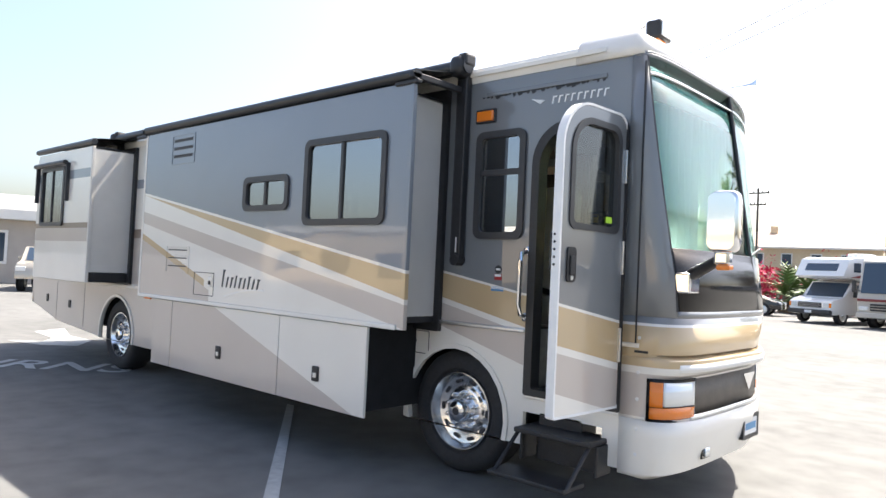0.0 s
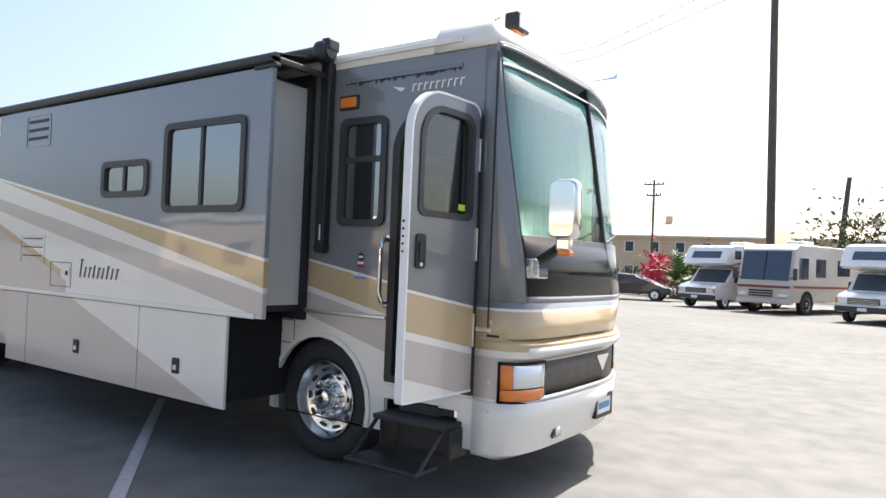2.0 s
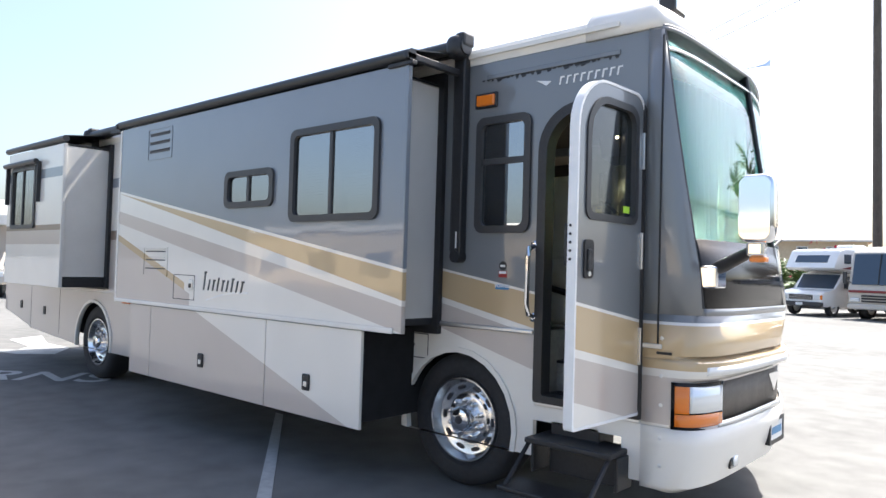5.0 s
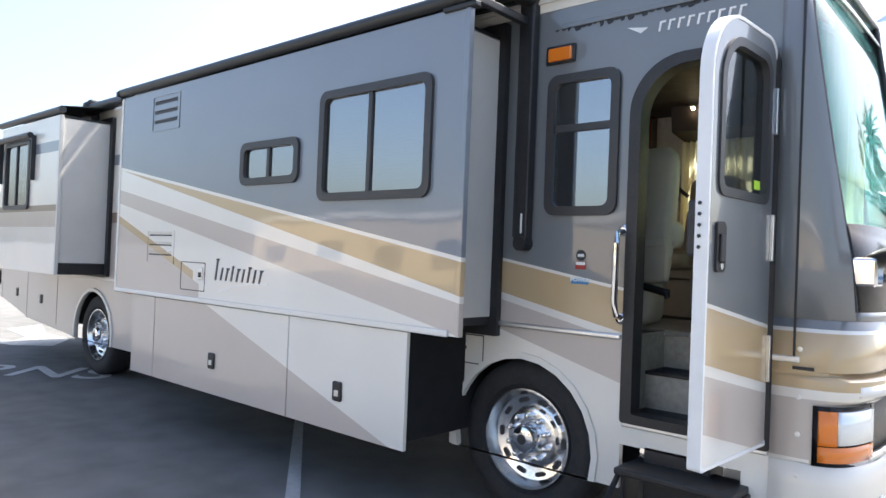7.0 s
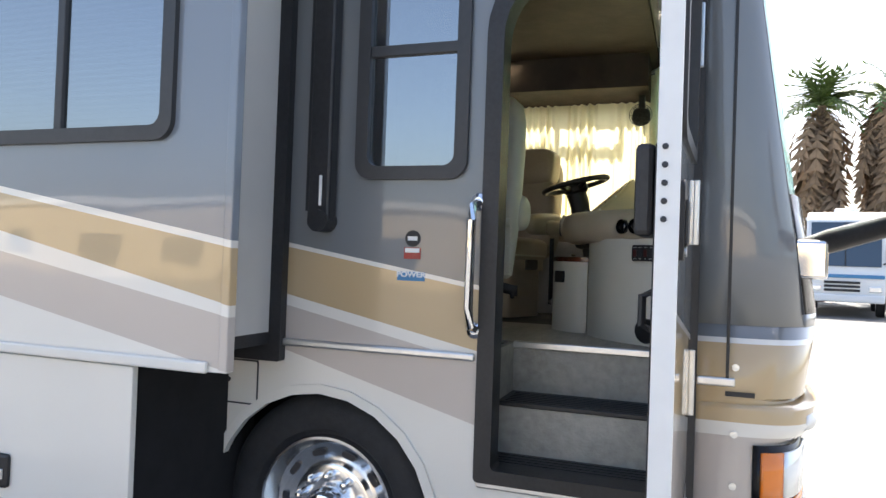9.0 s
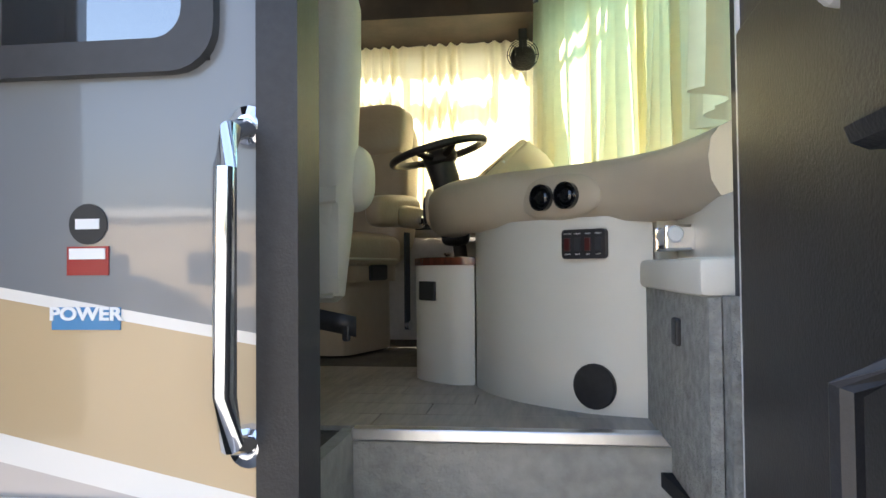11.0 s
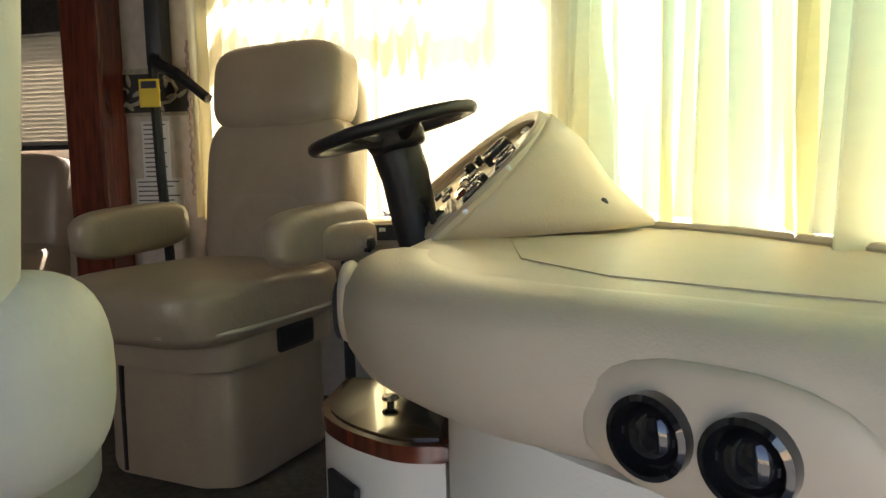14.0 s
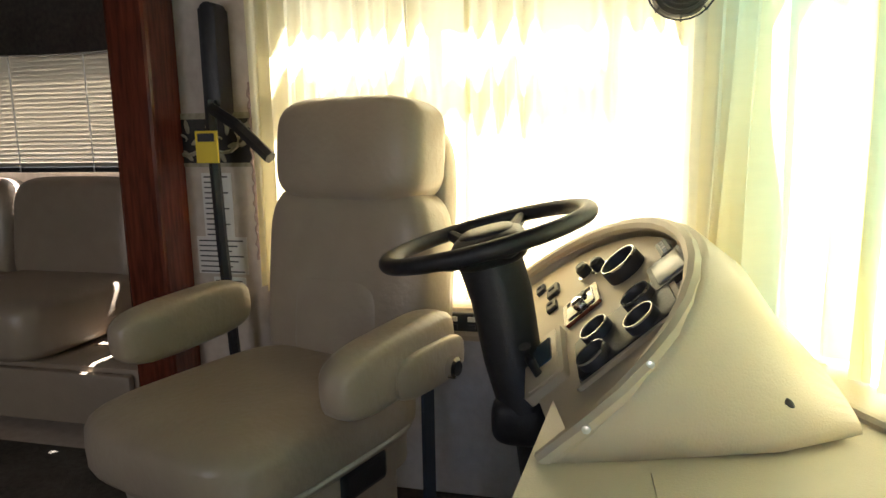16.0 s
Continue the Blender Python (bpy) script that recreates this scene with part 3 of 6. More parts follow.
cp("plate_frame", ring(rrect(5.345, 5.675, 0.445, 0.625, 0.01), rrect(5.375, 5.645, 0.475, 0.595, 0.005), "x", -1.82, -1.773), black_plastic)
cp("plate_digits", prism(rrect(5.40, 5.62, 0.51, 0.56, 0.005), "x", -1.78, -1.7755), blue_print)
# unseen plate added to keep sun from leaking through the hollow cap
cp("cab_sun_block", prism([plan(-1 + 2 * i / 24, B, -1.93, y_half=HALF - 0.03) for i in range(25)] + [(-2.50, YF - 0.05), (-2.21, YW + 0.05)], "z", 1.08, 1.11), dark_void)
# seams and rivets of the cap's corner
cp("cap_seam", bx(-2.08, -2.07, YW - 0.019, YW + 0.01, 1.16, 3.02), black_plastic)
cp("cap_seam", bx(-2.08, -1.99, YW - 0.02, YW + 0.03, 1.125, 1.14), black_plastic)
for z in (0.48, 0.64, 0.83, 1.0, 1.22):
    cp("cap_screw", lathe([(0.001, -0.006), (0.012, -0.005), (0.012, 0.01)], "y", (-2.05, YW - 0.014, z), 10), alu)
# mirror on its arm
mx, my, mz = -1.49, 4.03, 1.95
cp("mirror_arm", tube([(-1.84, 4.38, 1.62), (-1.76, 4.32, 1.65), (-1.64, 4.20, 1.69), (-1.50, 4.07, 1.74)], (0.035, 0.04, 0.035, 0.03), 12), black_plastic, smooth=True)
cp("mirror_bracket", bx(-1.92, -1.77, 4.28, 4.43, 1.52, 1.65, 0.012), chrome, label="chrome mirror bracket")
mh = pillow(mx, my + 0.03, mz, 0.092, 0.05, 0.18, 5)
mirror = cp("mirror_housing", mh, chrome, label="chrome mirror housing", smooth=True)
cp("mirror_glass", prism(rrect(mx - 0.077, mx + 0.077, mz - 0.162, mz + 0.162, 0.04), "y", my - 0.034, my - 0.026), chrome)
cp("mirror_foot", bx(mx - 0.05, mx + 0.04, my, my + 0.07, 1.70, 1.78, 0.015), chrome)
cp("mirror_marker", bx(mx - 0.03, mx + 0.05, my - 0.01, my + 0.06, 1.67, 1.70, 0.01), amber)
for y0, y1 in ((4.95, 5.35), (5.50, 5.85)):
    cp("wiper_arm", tube([(tip_at(1.7) - 0.01, y0, 1.70), (tip_at(1.8) + 0.03, y0 + 0.06, 1.80), (tip_at(1.9) + 0.03, y1, 1.88)], 0.01, 6), black_plastic)
# roof things
sp = cp("spotlight", bx(-2.36, -2.24, 4.72, 4.92, 3.36, 3.50, 0.02), black_plastic, label="black roof spotlight with amber base")
cp("spotlight_lens", prism(rrect(4.74, 4.90, 3.38, 3.48, 0.015), "x", -2.242, -2.232), lens)
cp("spotlight_base", bx(-2.37, -2.25, 4.71, 4.85, 3.27, 3.36, 0.015), amber)
cp("air_horn", lathe([(0.012, 0), (0.015, 0.2), (0.03, 0.3), (0.075, 0.36), (0.07, 0.36)], "x", (-2.48, 6.5, 3.40), 20), chrome, label="chrome roof air horn", smooth=True)
cp("air_horn_stand", bx(-2.42, -2.38, 6.48, 6.52, 3.25, 3.39), chrome)
cp("roof_vent_pipe", lathe([(0.04, 0), (0.04, 0.18), (0.055, 0.19), (0.05, 0.22)], "z", (-3.2, 5.2, 3.30), 14), cream_paint)


# wheels
def coach_wheel(cx):
    w = new("wheel")
    w.parent = coach
    w.matrix_parent_inverse = coach_inv
    w.matrix_basis = pose(cx, YW + 0.075, HUBZ)
    prof = [(0.30, 0.03), (0.335, -0.015), (0.40, -0.03), (0.455, -0.012), (0.48, 0.02), (0.485, 0.06), (0.485, 0.24), (0.46, 0.29), (0.30, 0.29)]
    part("tyre", lathe(prof, "y", n=48), rubber, w, smooth=True)
    part("rim", lathe([(0.312, 0.02), (0.305, -0.012), (0.293, -0.012), (0.275, 0.03), (0.262, 0.055), (0.19, 0.075), (0.178, 0.05), (0.165, 0.045), (0.10, 0.05), (0.095, 0.02), (0.09, 0.02), (0.0005, 0.02)], "y", n=48), rim_mat, w, "polished aluminium rim", True)
    part("hub_cap", lathe([(0.092, 0.03), (0.09, -0.02), (0.075, -0.045), (0.04, -0.055), (0.032, -0.055), (0.03, -0.04), (0.001, -0.04)], "y", n=28), chrome, w, "", True)
    part("hub_centre", lathe([(0.032, -0.054), (0.03, -0.058), (0.001, -0.058)], "y", n=20), dark_slot, w)
    for i in range(10):
        g = 2 * math.pi * (i + 0.5) / 10
        part("lug_nut", lathe([(0.022, 0.05), (0.02, 0.01), (0.014, -0.012), (0.001, -0.016)], "y", (0.137 * math.cos(g), 0, 0.137 * math.sin(g)), 10), chrome, w, "", True)
        bm = prism(rrect(-0.032, 0.032, -0.013, 0.013, 0.012, 4), "y", 0.052, 0.075)
        bm.transform(Matrix.Rotation(-(g + math.pi / 10) + math.pi / 2, 4, "Y") @ Matrix.Translation((0, 0, 0.228)))
        part("hand_hole", bm, dark_slot, w)
    return w


coach_wheel(HUBF)
coach_wheel(HUBR)
cp("marker_lamp", bx(-9.02, -8.82, YW - 0.02, YW, 1.04, 1.09, 0.008), amber)
cp("marker_lamp", bx(-3.48, -3.32, YW - 0.03, YW, 2.765, 2.845, 0.01), amber, label="amber side marker lamp")
cp("marker_lamp_base", bx(-3.50, -3.30, YW - 0.015, YW, 2.75, 2.86, 0.01), black_plastic)
cp("marker_lamp", bx(-13.19, -13.0, YW - 0.02, YW, 1.24, 1.29, 0.008), red_mat)
for x, z in ((-12.5, 0.84), (-11.55, 0.80), (-7.72, 0.82)):
    cp("latch", bx(x - 0.04, x + 0.04, YW - 0.012, YW, z - 0.06, z + 0.06, 0.01), black_plastic)
for x in (-11.0, -12.1):
    cp("panel_seam", bx(x, x + 0.008, YW - 0.002, YW + 0.01, 0.5, 1.15), dark_slot)
cp("fuel_flap", ring(rrect(-4.09, -3.90, 0.90, 1.09, 0.01), rrect(-4.083, -3.907, 0.907, 1.083, 0.008), "y", YW - 0.002, YW + 0.004), dark_slot)
cp("flap_lock", lathe([(0.001, -0.006), (0.012, -0.005), (0.012, 0.002)], "y", (-4.05, YW, 1.0), 12), dark_slot)


def side_window(x0, x1, z0, z1, y, mull, parent, horizontal=False, rad=0.07, glass_mat=None, fw=0.052):
    """A framed window on a face turned to -y; mull is the bar's place."""
    n0 = "window"
    f = cp(n0, ring(rrect(x0, x1, z0, z1, rad), rrect(x0 + fw, x1 - fw, z0 + fw, z1 - fw, rad * 0.65), "y", y - 0.022, y + 0.03), dark_frame, parent, "dark-framed tinted window", True)
    if horizontal:
        b = bx(x0 + fw, x1 - fw, y - 0.012, y + 0.02, mull - 0.022, mull + 0.022, 0.004)
        panes = ((x0 + fw, x1 - fw, z0 + fw, mull - 0.02), (x0 + fw, x1 - fw, mull + 0.02, z1 - fw))
    else:
        b = bx(mull - 0.018, mull + 0.018, y - 0.012, y + 0.02, z0 + fw, z1 - fw, 0.004)
        panes = ((x0 + fw, mull - 0.015, z0 + fw, z1 - fw), (mull + 0.015, x1 - fw, z0 + fw, z1 - fw))
    part("mullion", b, dark_frame, f)
    for q in panes:
        g = part("pane", bx(q[0] - 0.02, q[1] + 0.02, y + 0.003, y + 0.007, q[2] - 0.02, q[3] + 0.02), glass_mat or smoked_glass, f)
        g.visible_shadow = False
    return f


side_window(-3.475, -3.005, 1.85, 2.68, YW, 2.36, coach, True)


# main slide-out
YS = 3.62
slide = cp("slide_out", bx(-7.95, -3.63, YS + 0.0, YS + 0.03, 2.66, 2.98), slide_paint, label="extended slide-out room painted blue-grey, gold and cream")
for x0, x1, z0, z1 in ((-7.95, -4.86, 1.14, 2.06), (-4.86, -3.92, 1.14, 1.96), (-7.95, -5.80, 2.06, 2.66), (-5.80, -5.16, 2.34, 2.66), (-5.16, -4.86, 2.06, 2.66), (-3.92, -3.63, 1.14, 2.66), (-4.86, -3.92, 2.61, 2.66)):
    cp("slide_face", bx(x0, x1, YS, YS + 0.03, z0, z1), slide_paint)
cp("slide_side", bx(-3.865, -3.83, YS + 0.03, YW + 0.3, 1.22, 2.96), slide_side, label="plain cream slide-out end wall")
cp("slide_side", bx(-7.92, -7.885, YS + 0.03, YW + 0.3, 1.22, 2.96), slide_side)
cp("slide_roof", bx(-7.92, -3.83, YS + 0.03, YW + 0.3, 2.95, 2.975), black_plastic)
cp("slide_floor", bx(-7.92, -3.83, YS + 0.03, YW + 0.5, 1.17, 1.22), black_plastic)
cp("slide_edge_trim", bx(-3.66, -3.625, YS - 0.008, YS + 0.035, 1.14, 2.98, 0.006), slide_paint)
cp("slide_edge_trim", bx(-7.955, -7.92, YS - 0.008, YS + 0.035, 1.14, 2.98, 0.006), cream_paint)
cp("slide_rail", bx(-7.93, -3.70, YS - 0.02, YS, 1.135, 1.175, 0.008), cream_paint)
cp("slide_seal", ring(rrect(-7.99, -3.775, 1.10, 3.06, 0.01), rrect(-7.93, -3.835, 1.19, 2.98, 0.01), "y", YW - 0.045, YW - 0.002), black_plastic, label="black rubber slide-out seal")
w_big = side_window(-4.90, -3.88, 1.92, 2.65, YS, -4.41, coach)
w_small = side_window(-5.84, -5.12, 2.06, 2.38, YS, -5.49, coach)
for x0, x1 in ((-4.85, -3.93),):
    for i in range(28):
        cp("blind_slat", bx(x0, x1, YS + 0.055, YS + 0.075, 1.97 + i * 0.0235, 1.974 + i * 0.0235), blind_mat)
cp("blind_backing", bx(-5.85, -5.1, YS + 0.06, YS + 0.08, 2.05, 2.4), blind_mat)
for z0, z1, n in ((2.60, 2.92, 4), (1.43, 1.72, 4)):
    cp("vent_grille", ring(rrect(-7.32, -6.83, z0, z1, 0.015), rrect(-7.31, -6.84, z0 + 0.01, z1 - 0.01, 0.012), "y", YS - 0.006, YS + 0.005), slide_paint)
    for i in range(n - 1):
        z = z0 + 0.07 + i * 0.085
        cp("vent_slot", bx(-7.28, -6.88, YS - 0.003, YS + 0.01, z, z + (0.028 if z0 > 2 else 0.012), 0.003), dark_slot)
        cp("vent_lip", bx(-7.28, -6.88, YS - 0.012, YS, z + 0.028, z + 0.036, 0.003), slide_paint)
cp("utility_hatch", ring(rrect(-6.70, -6.31, 1.225, 1.46, 0.01), rrect(-6.693, -6.317, 1.232, 1.453, 0.008), "y", YS - 0.002, YS + 0.004), dark_slot)
cp("hatch_latch", bx(-6.41, -6.34, YS - 0.01, YS, 1.32, 1.42, 0.006), alu)
cp("hatch_latch_knob", bx(-6.39, -6.36, YS - 0.02, YS, 1.34, 1.38, 0.004), dark_slot)
# model script as plain strokes with an underline
lg = bmesh.new()
rng = random.Random(2)
for i in range(9):
    x = -6.16 + i * 0.075
    h = 0.17 if i == 0 else (0.10 if i % 3 else 0.12)
    prism([(x, 1.33), (x + 0.022, 1.33), (x + 0.05, 1.33 + h), (x + 0.028, 1.33 + h)], "y", YS - 0.004, YS - 0.001, bm=lg)
    if i % 2 == 0:
        prism([(x + 0.02, 1.33 + h), (x + 0.065, 1.33 + h), (x + 0.06, 1.315 + h), (x + 0.018, 1.315 + h)], "y", YS - 0.0036, YS - 0.001, bm=lg)
cp("model_script", lg, shader("dark_chrome_script", (0.06, 0.065, 0.075), 0.3, 0.5), label="dark chrome model script")
sw = [(-6.10 + 0.66 * i / 12, 1.25 + 0.09 * math.sin(i / 12 * math.pi * 0.55)) for i in range(13)]
cp("script_underline", prism(sw + [(a, b - 0.016) for a, b in sw[::-1]], "y", YS - 0.003, YS - 0.001), alu)
# maker's mark over the door as a plain mark and bar
cp("maker_mark", prism([(-2.98, 2.885), (-2.86, 2.865), (-2.90, 2.84)], "y", YW - 0.004, YW - 0.001), white_print)
lg = bmesh.new()
for i in range(9):
    x = -2.80 + i * 0.052
    prism([(x, 2.83), (x + 0.012, 2.83), (x + 0.022, 2.885), (x + 0.010, 2.885)], "y", YW - 0.004, YW - 0.001, bm=lg)
    prism([(x + 0.010, 2.885), (x + 0.042, 2.885), (x + 0.040, 2.875), (x + 0.010, 2.875)], "y", YW - 0.0036, YW - 0.001, bm=lg)
cp("maker_lettering", lg, white_print, label="white maker's lettering above the entry door")
# stickers by the door
cp("oval_sticker", lathe([(0.001, -0.003), (0.032, -0.003), (0.032, -0.0005)], "y", (-3.22, YW, 1.62), 24), black_print)
cp("oval_sticker_print", bx(-3.24, -3.20, YW - 0.005, YW - 0.003, 1.612, 1.628), white_print)
st = cp("warning_sticker", bx(-3.255, -3.185, YW - 0.003, YW - 0.0005, 1.54, 1.585), red_mat, label="red and white warning sticker")
part("sticker_print", bx(-3.25, -3.19, YW - 0.005, YW - 0.003, 1.565, 1.582), white_print, st)
st = cp("blue_sticker", bx(-3.28, -3.165, YW - 0.003, YW - 0.0005, 1.455, 1.49), blue_print, label="blue and white sticker")
written("POWER", 0.028, Matrix.Translation((-3.2225, YW - 0.004, 1.479)) @ SIDE, white_print, "sticker_print", st, 1.25, bold=0.001)
# grab handle
cp("grab_handle", tube([(-2.955, YW - 0.01, 1.76), (-2.955, YW - 0.07, 1.745), (-2.958, YW - 0.085, 1.69), (-2.958, YW - 0.085, 1.37), (-2.955, YW - 0.07, 1.30), (-2.955, YW - 0.01, 1.285)], 0.017, 12), chrome, label="polished chrome grab handle", smooth=True)
for z in (1.765, 1.28):
    cp("handle_foot", lathe([(0.035, 0.0), (0.03, -0.012), (0.015, -0.02), (0.001, -0.02)], "y", (-2.955, YW, z), 16), chrome)
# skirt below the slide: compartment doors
# near-black box put in for the shade behind the thin doors
cp("skirt_shade_box", bx(-7.53, -4.05, YS + 0.03, YW + 0.2, 0.47, 1.13), dark_void)
for x0, x1, lx in ((-7.555, -7.135, None), (-7.125, -5.175, -6.15), (-5.165, -4.02, -4.62)):
    d = cp("compartment_door", bx(x0, x1, YS, YS + 0.028, 0.43, 1.13, 0.004), slide_paint, label="painted luggage compartment door")
    if lx:
        part("latch", bx(lx - 0.042, lx + 0.042, YS - 0.014, YS, 0.63, 0.755, 0.012), black_plastic, d, "black paddle latch")
        part("latch_pull", bx(lx - 0.02, lx + 0.02, YS - 0.02, YS - 0.012, 0.66, 0.70, 0.004), alu, d)
# near-black sheet for the shade at the back of the bay
cp("bay_shade_sheet", bx(-7.9, -4.17, YW + 0.30, YW + 0.33, 0.4, 1.16), dark_void)
# awnings
cp("slide_topper", tube([(-7.98, YS + 0.0, 3.035), (-3.60, YS + 0.0, 3.035)], 0.042, 12), vinyl_awning, label="black slide-out topper roller", smooth=True)
cp("topper_fabric", prism([(YS, 3.07), (YW, 3.17), (YW, 3.18), (YS, 3.08)], "x", -7.95, -3.63), vinyl_awning)
for x in (-3.62, -7.98):
    cp("topper_bracket", bx(x - 0.02, x + 0.02, YS - 0.05, YW, 3.00, 3.05, 0.008), black_plastic)
    cp("topper_bracket", bx(x - 0.20, x + 0.04, YS - 0.02, YS + 0.03, 2.965, 2.995, 0.006), black_plastic)
cp("main_awning", tube([(-9.95, YW - 0.10, 3.20), (-3.52, YW - 0.10, 3.20)], 0.06, 12), vinyl_awning, label="rolled black patio awning along the roof edge", smooth=True)
for x in (-3.60, -9.93):
    cp("awning_arm", bx(x - 0.055, x + 0.045, YW - 0.075, YW - 0.005, 1.68, 3.22, 0.012), black_plastic, label="black folded awning arm")
    cp("awning_arm_channel", bx(x - 0.075, x - 0.06, YW - 0.05, YW - 0.003, 1.72, 3.18), black_plastic)
    cp("awning_arm_foot", lathe([(0.045, -0.085), (0.045, 0.0)], "y", (x, YW, 1.68), 16), black_plastic)
    cp("awning_arm_label", bx(x + 0.0, x + 0.012, YW - 0.078, YW - 0.074, 1.74, 1.86), white_print)
    cp("awning_head", pillow(x, YW - 0.10, 3.20, 0.07, 0.09, 0.085, 3), black_plastic, smooth=True)
    cp("awning_head", bx(x + 0.0, x + 0.09, YW - 0.15, YW - 0.02, 3.20, 3.30, 0.02), black_plastic)
# rear slide-out
rs = cp("rear_slide_out", bx(-11.45, -9.50, YS, YS + 0.03, 2.80, 3.0), rear_slide_paint, label="extended rear slide-out with cream and brown stripes")
for x0, x1, z0, z1 in ((-11.45, -11.25, 1.22, 2.8), (-10.40, -9.50, 1.22, 2.8), (-11.25, -10.40, 1.22, 1.98)):
    cp("rear_slide_face", bx(x0, x1, YS, YS + 0.03, z0, z1), rear_slide_paint)
cp("rear_slide_side", bx(-9.54, -9.51, YS + 0.03, YW + 0.1, 1.35, 2.98), slide_side)
cp("rear_slide_roof", bx(-11.42, -9.51, YS + 0.03, YW + 0.1, 2.97, 3.0), black_plastic)
cp("rear_slide_floor", bx(-11.42, -9.51, YS + 0.03, YW + 0.1, 1.22, 1.34), black_plastic)
cp("rear_slide_seal", ring(rrect(-11.5, -9.44, 1.2, 3.06, 0.01), rrect(-11.42, -9.52, 1.32, 3.0, 0.01), "y", YW - 0.04, YW - 0.002), black_plastic)
cp("rear_slide_edge", bx(-9.52, -9.49, YS - 0.006, YS + 0.034, 1.22, 3.0, 0.005), slide_side)
cp("slide_topper", tube([(-11.5, YS, 3.055), (-9.46, YS, 3.055)], 0.04, 12), vinyl_awning, smooth=True)
cp("topper_fabric", prism([(YS, 3.09), (YW, 3.17), (YW, 3.18), (YS, 3.10)], "x", -11.47, -9.5), vinyl_awning)
side_window(-11.27, -10.38, 1.96, 2.80, YS, -10.85, coach)
cp("window_awning", tube([(-11.40, YS - 0.06, 2.83), (-10.25, YS - 0.06, 2.83)], 0.035, 10), vinyl_awning, smooth=True)
for x in (-11.40, -10.25):
    cp("window_awning_arm", bx(x - 0.02, x + 0.02, YS - 0.05, YS, 2.3, 2.83, 0.006), black_plastic)

# entry door, standing open on its hinges
door = new("entry_door")
door.parent, door.matrix_parent_inverse = coach, coach_inv
door.matrix_basis = pose(-2.195, YW - 0.01, 0, 0, 0, 87)
door["label"] = "open entry door with a window and striped paint"
# local: x runs from the free edge at -0.70 to the hinge at 0, outside turned to -y
outer = rrect(-0.70, 0, 0.76, 2.66, (0.02, 0.02, 0.10, 0.28), 8)
hole = rrect(-0.605, -0.085, 1.90, 2.56, (0.05, 0.05, 0.09, 0.20), 8)
part("door_skin", ring(outer, hole, "y", -0.002, 0.0), door_paint, door)
lower = ring(outer, hole, "y", 0.0, 0.045)
part("door_core", lower, black_plastic, door)
part("door_edge", ring(rrect(-0.71, 0.006, 0.75, 2.67, (0.02, 0.02, 0.10, 0.29), 8), rrect(-0.695, -0.004, 0.765, 2.655, (0.02, 0.02, 0.10, 0.28), 8), "y", -0.006, 0.05), white_trim, door, "white aluminium door edge", True)
part("window_frame", ring(rrect(-0.625, -0.065, 1.88, 2.58, (0.06, 0.06, 0.10, 0.22), 8), rrect(-0.585, -0.105, 1.92, 2.54, (0.04, 0.04, 0.08, 0.18), 8), "y", -0.012, 0.055), dark_frame, door, "", True)
g = part("pane", bx(-0.60, -0.09, 0.018, 0.022, 1.905, 2.555), door_glass, door)
g.visible_shadow = False
part("sticker", bx(-0.20, -0.13, 0.010, 0.012, 1.945, 1.985), green_sticker, door, "small yellow-green sticker")
hd = part("door_handle", prism(rrect(-0.635, -0.545, 1.56, 1.77, 0.02), "y", -0.014, 0.0, 0.004), black_plastic, door, "black flush door handle")
part("handle_pull", bx(-0.615, -0.565, -0.024, -0.012, 1.60, 1.72, 0.008), black_plastic, hd)
part("lock", lathe([(0.001, -0.02), (0.014, -0.019), (0.014, -0.01)], "y", (-0.59, 0, 1.585), 12), alu, hd)
part("inner_panel", bx(-0.66, -0.04, 0.046, 0.06, 0.80, 1.86, 0.006), black_plastic, door, "dark inner door panel")
part("latch_box", bx(-0.66, -0.52, 0.06, 0.11, 1.62, 1.86, 0.015), black_plastic, door, "black latch housing")
part("latch_knob", lathe([(0.02, 0), (0.022, 0.03), (0.015, 0.05)], "x", (-0.55, 0.10, 1.74), 12), white_trim, door)
part("inner_handle", tube([(-0.50, 0.06, 1.36), (-0.50, 0.10, 1.38), (-0.50, 0.10, 1.46), (-0.50, 0.06, 1.48)], 0.012, 8), black_plastic, door)
for i in range(5):
    part("edge_bolt", lathe([(0.001, -0.004), (0.008, -0.003), (0.008, 0.0)], "x", (-0.712, 0.03, 1.66 + i * 0.045), 10), dark_slot, door)
for z in (1.05, 1.62, 2.22):
    part("hinge", bx(-0.02, 0.012, -0.02, 0.0, z, z + 0.22, 0.004), alu, door)

# folding step under the door
step = thing("folding_step", "black folding metal entry step under the motorhome door", "step", (-2.6, 4.0, 0.25))
si = step.matrix_basis.inverted()
for nm, q in (("tread", (-2.86, -2.26, 3.98, 4.28, 0.50, 0.535)), ("tread", (-2.88, -2.28, 3.72, 3.97, 0.255, 0.285)), ("side_plate", (-2.86, -2.84, 4.06, 4.25, 0.30, 0.50)), ("side_plate", (-2.275, -2.25, 4.06, 4.25, 0.30, 0.50)), ("riser", (-2.78, -2.28, 4.16, 4.18, 0.30, 0.50)), ("mount", (-2.8, -2.45, 4.2, 4.4, 0.45, 0.62))):
    o = part(nm, bx(*q, 0.008), black_plastic, step)
    o.matrix_parent_inverse = si
for x in (-2.85, -2.29):
    o = part("linkage", tube([(x, 3.75, 0.26), (x, 4.05, 0.52)], 0.015, 8), black_plastic, step)
    o.matrix_parent_inverse = si


# ---------- the coach's inside ----------
def inside(name, bm, material, label="", smooth=False):
    return cp(name, bm, material, None, label, smooth)


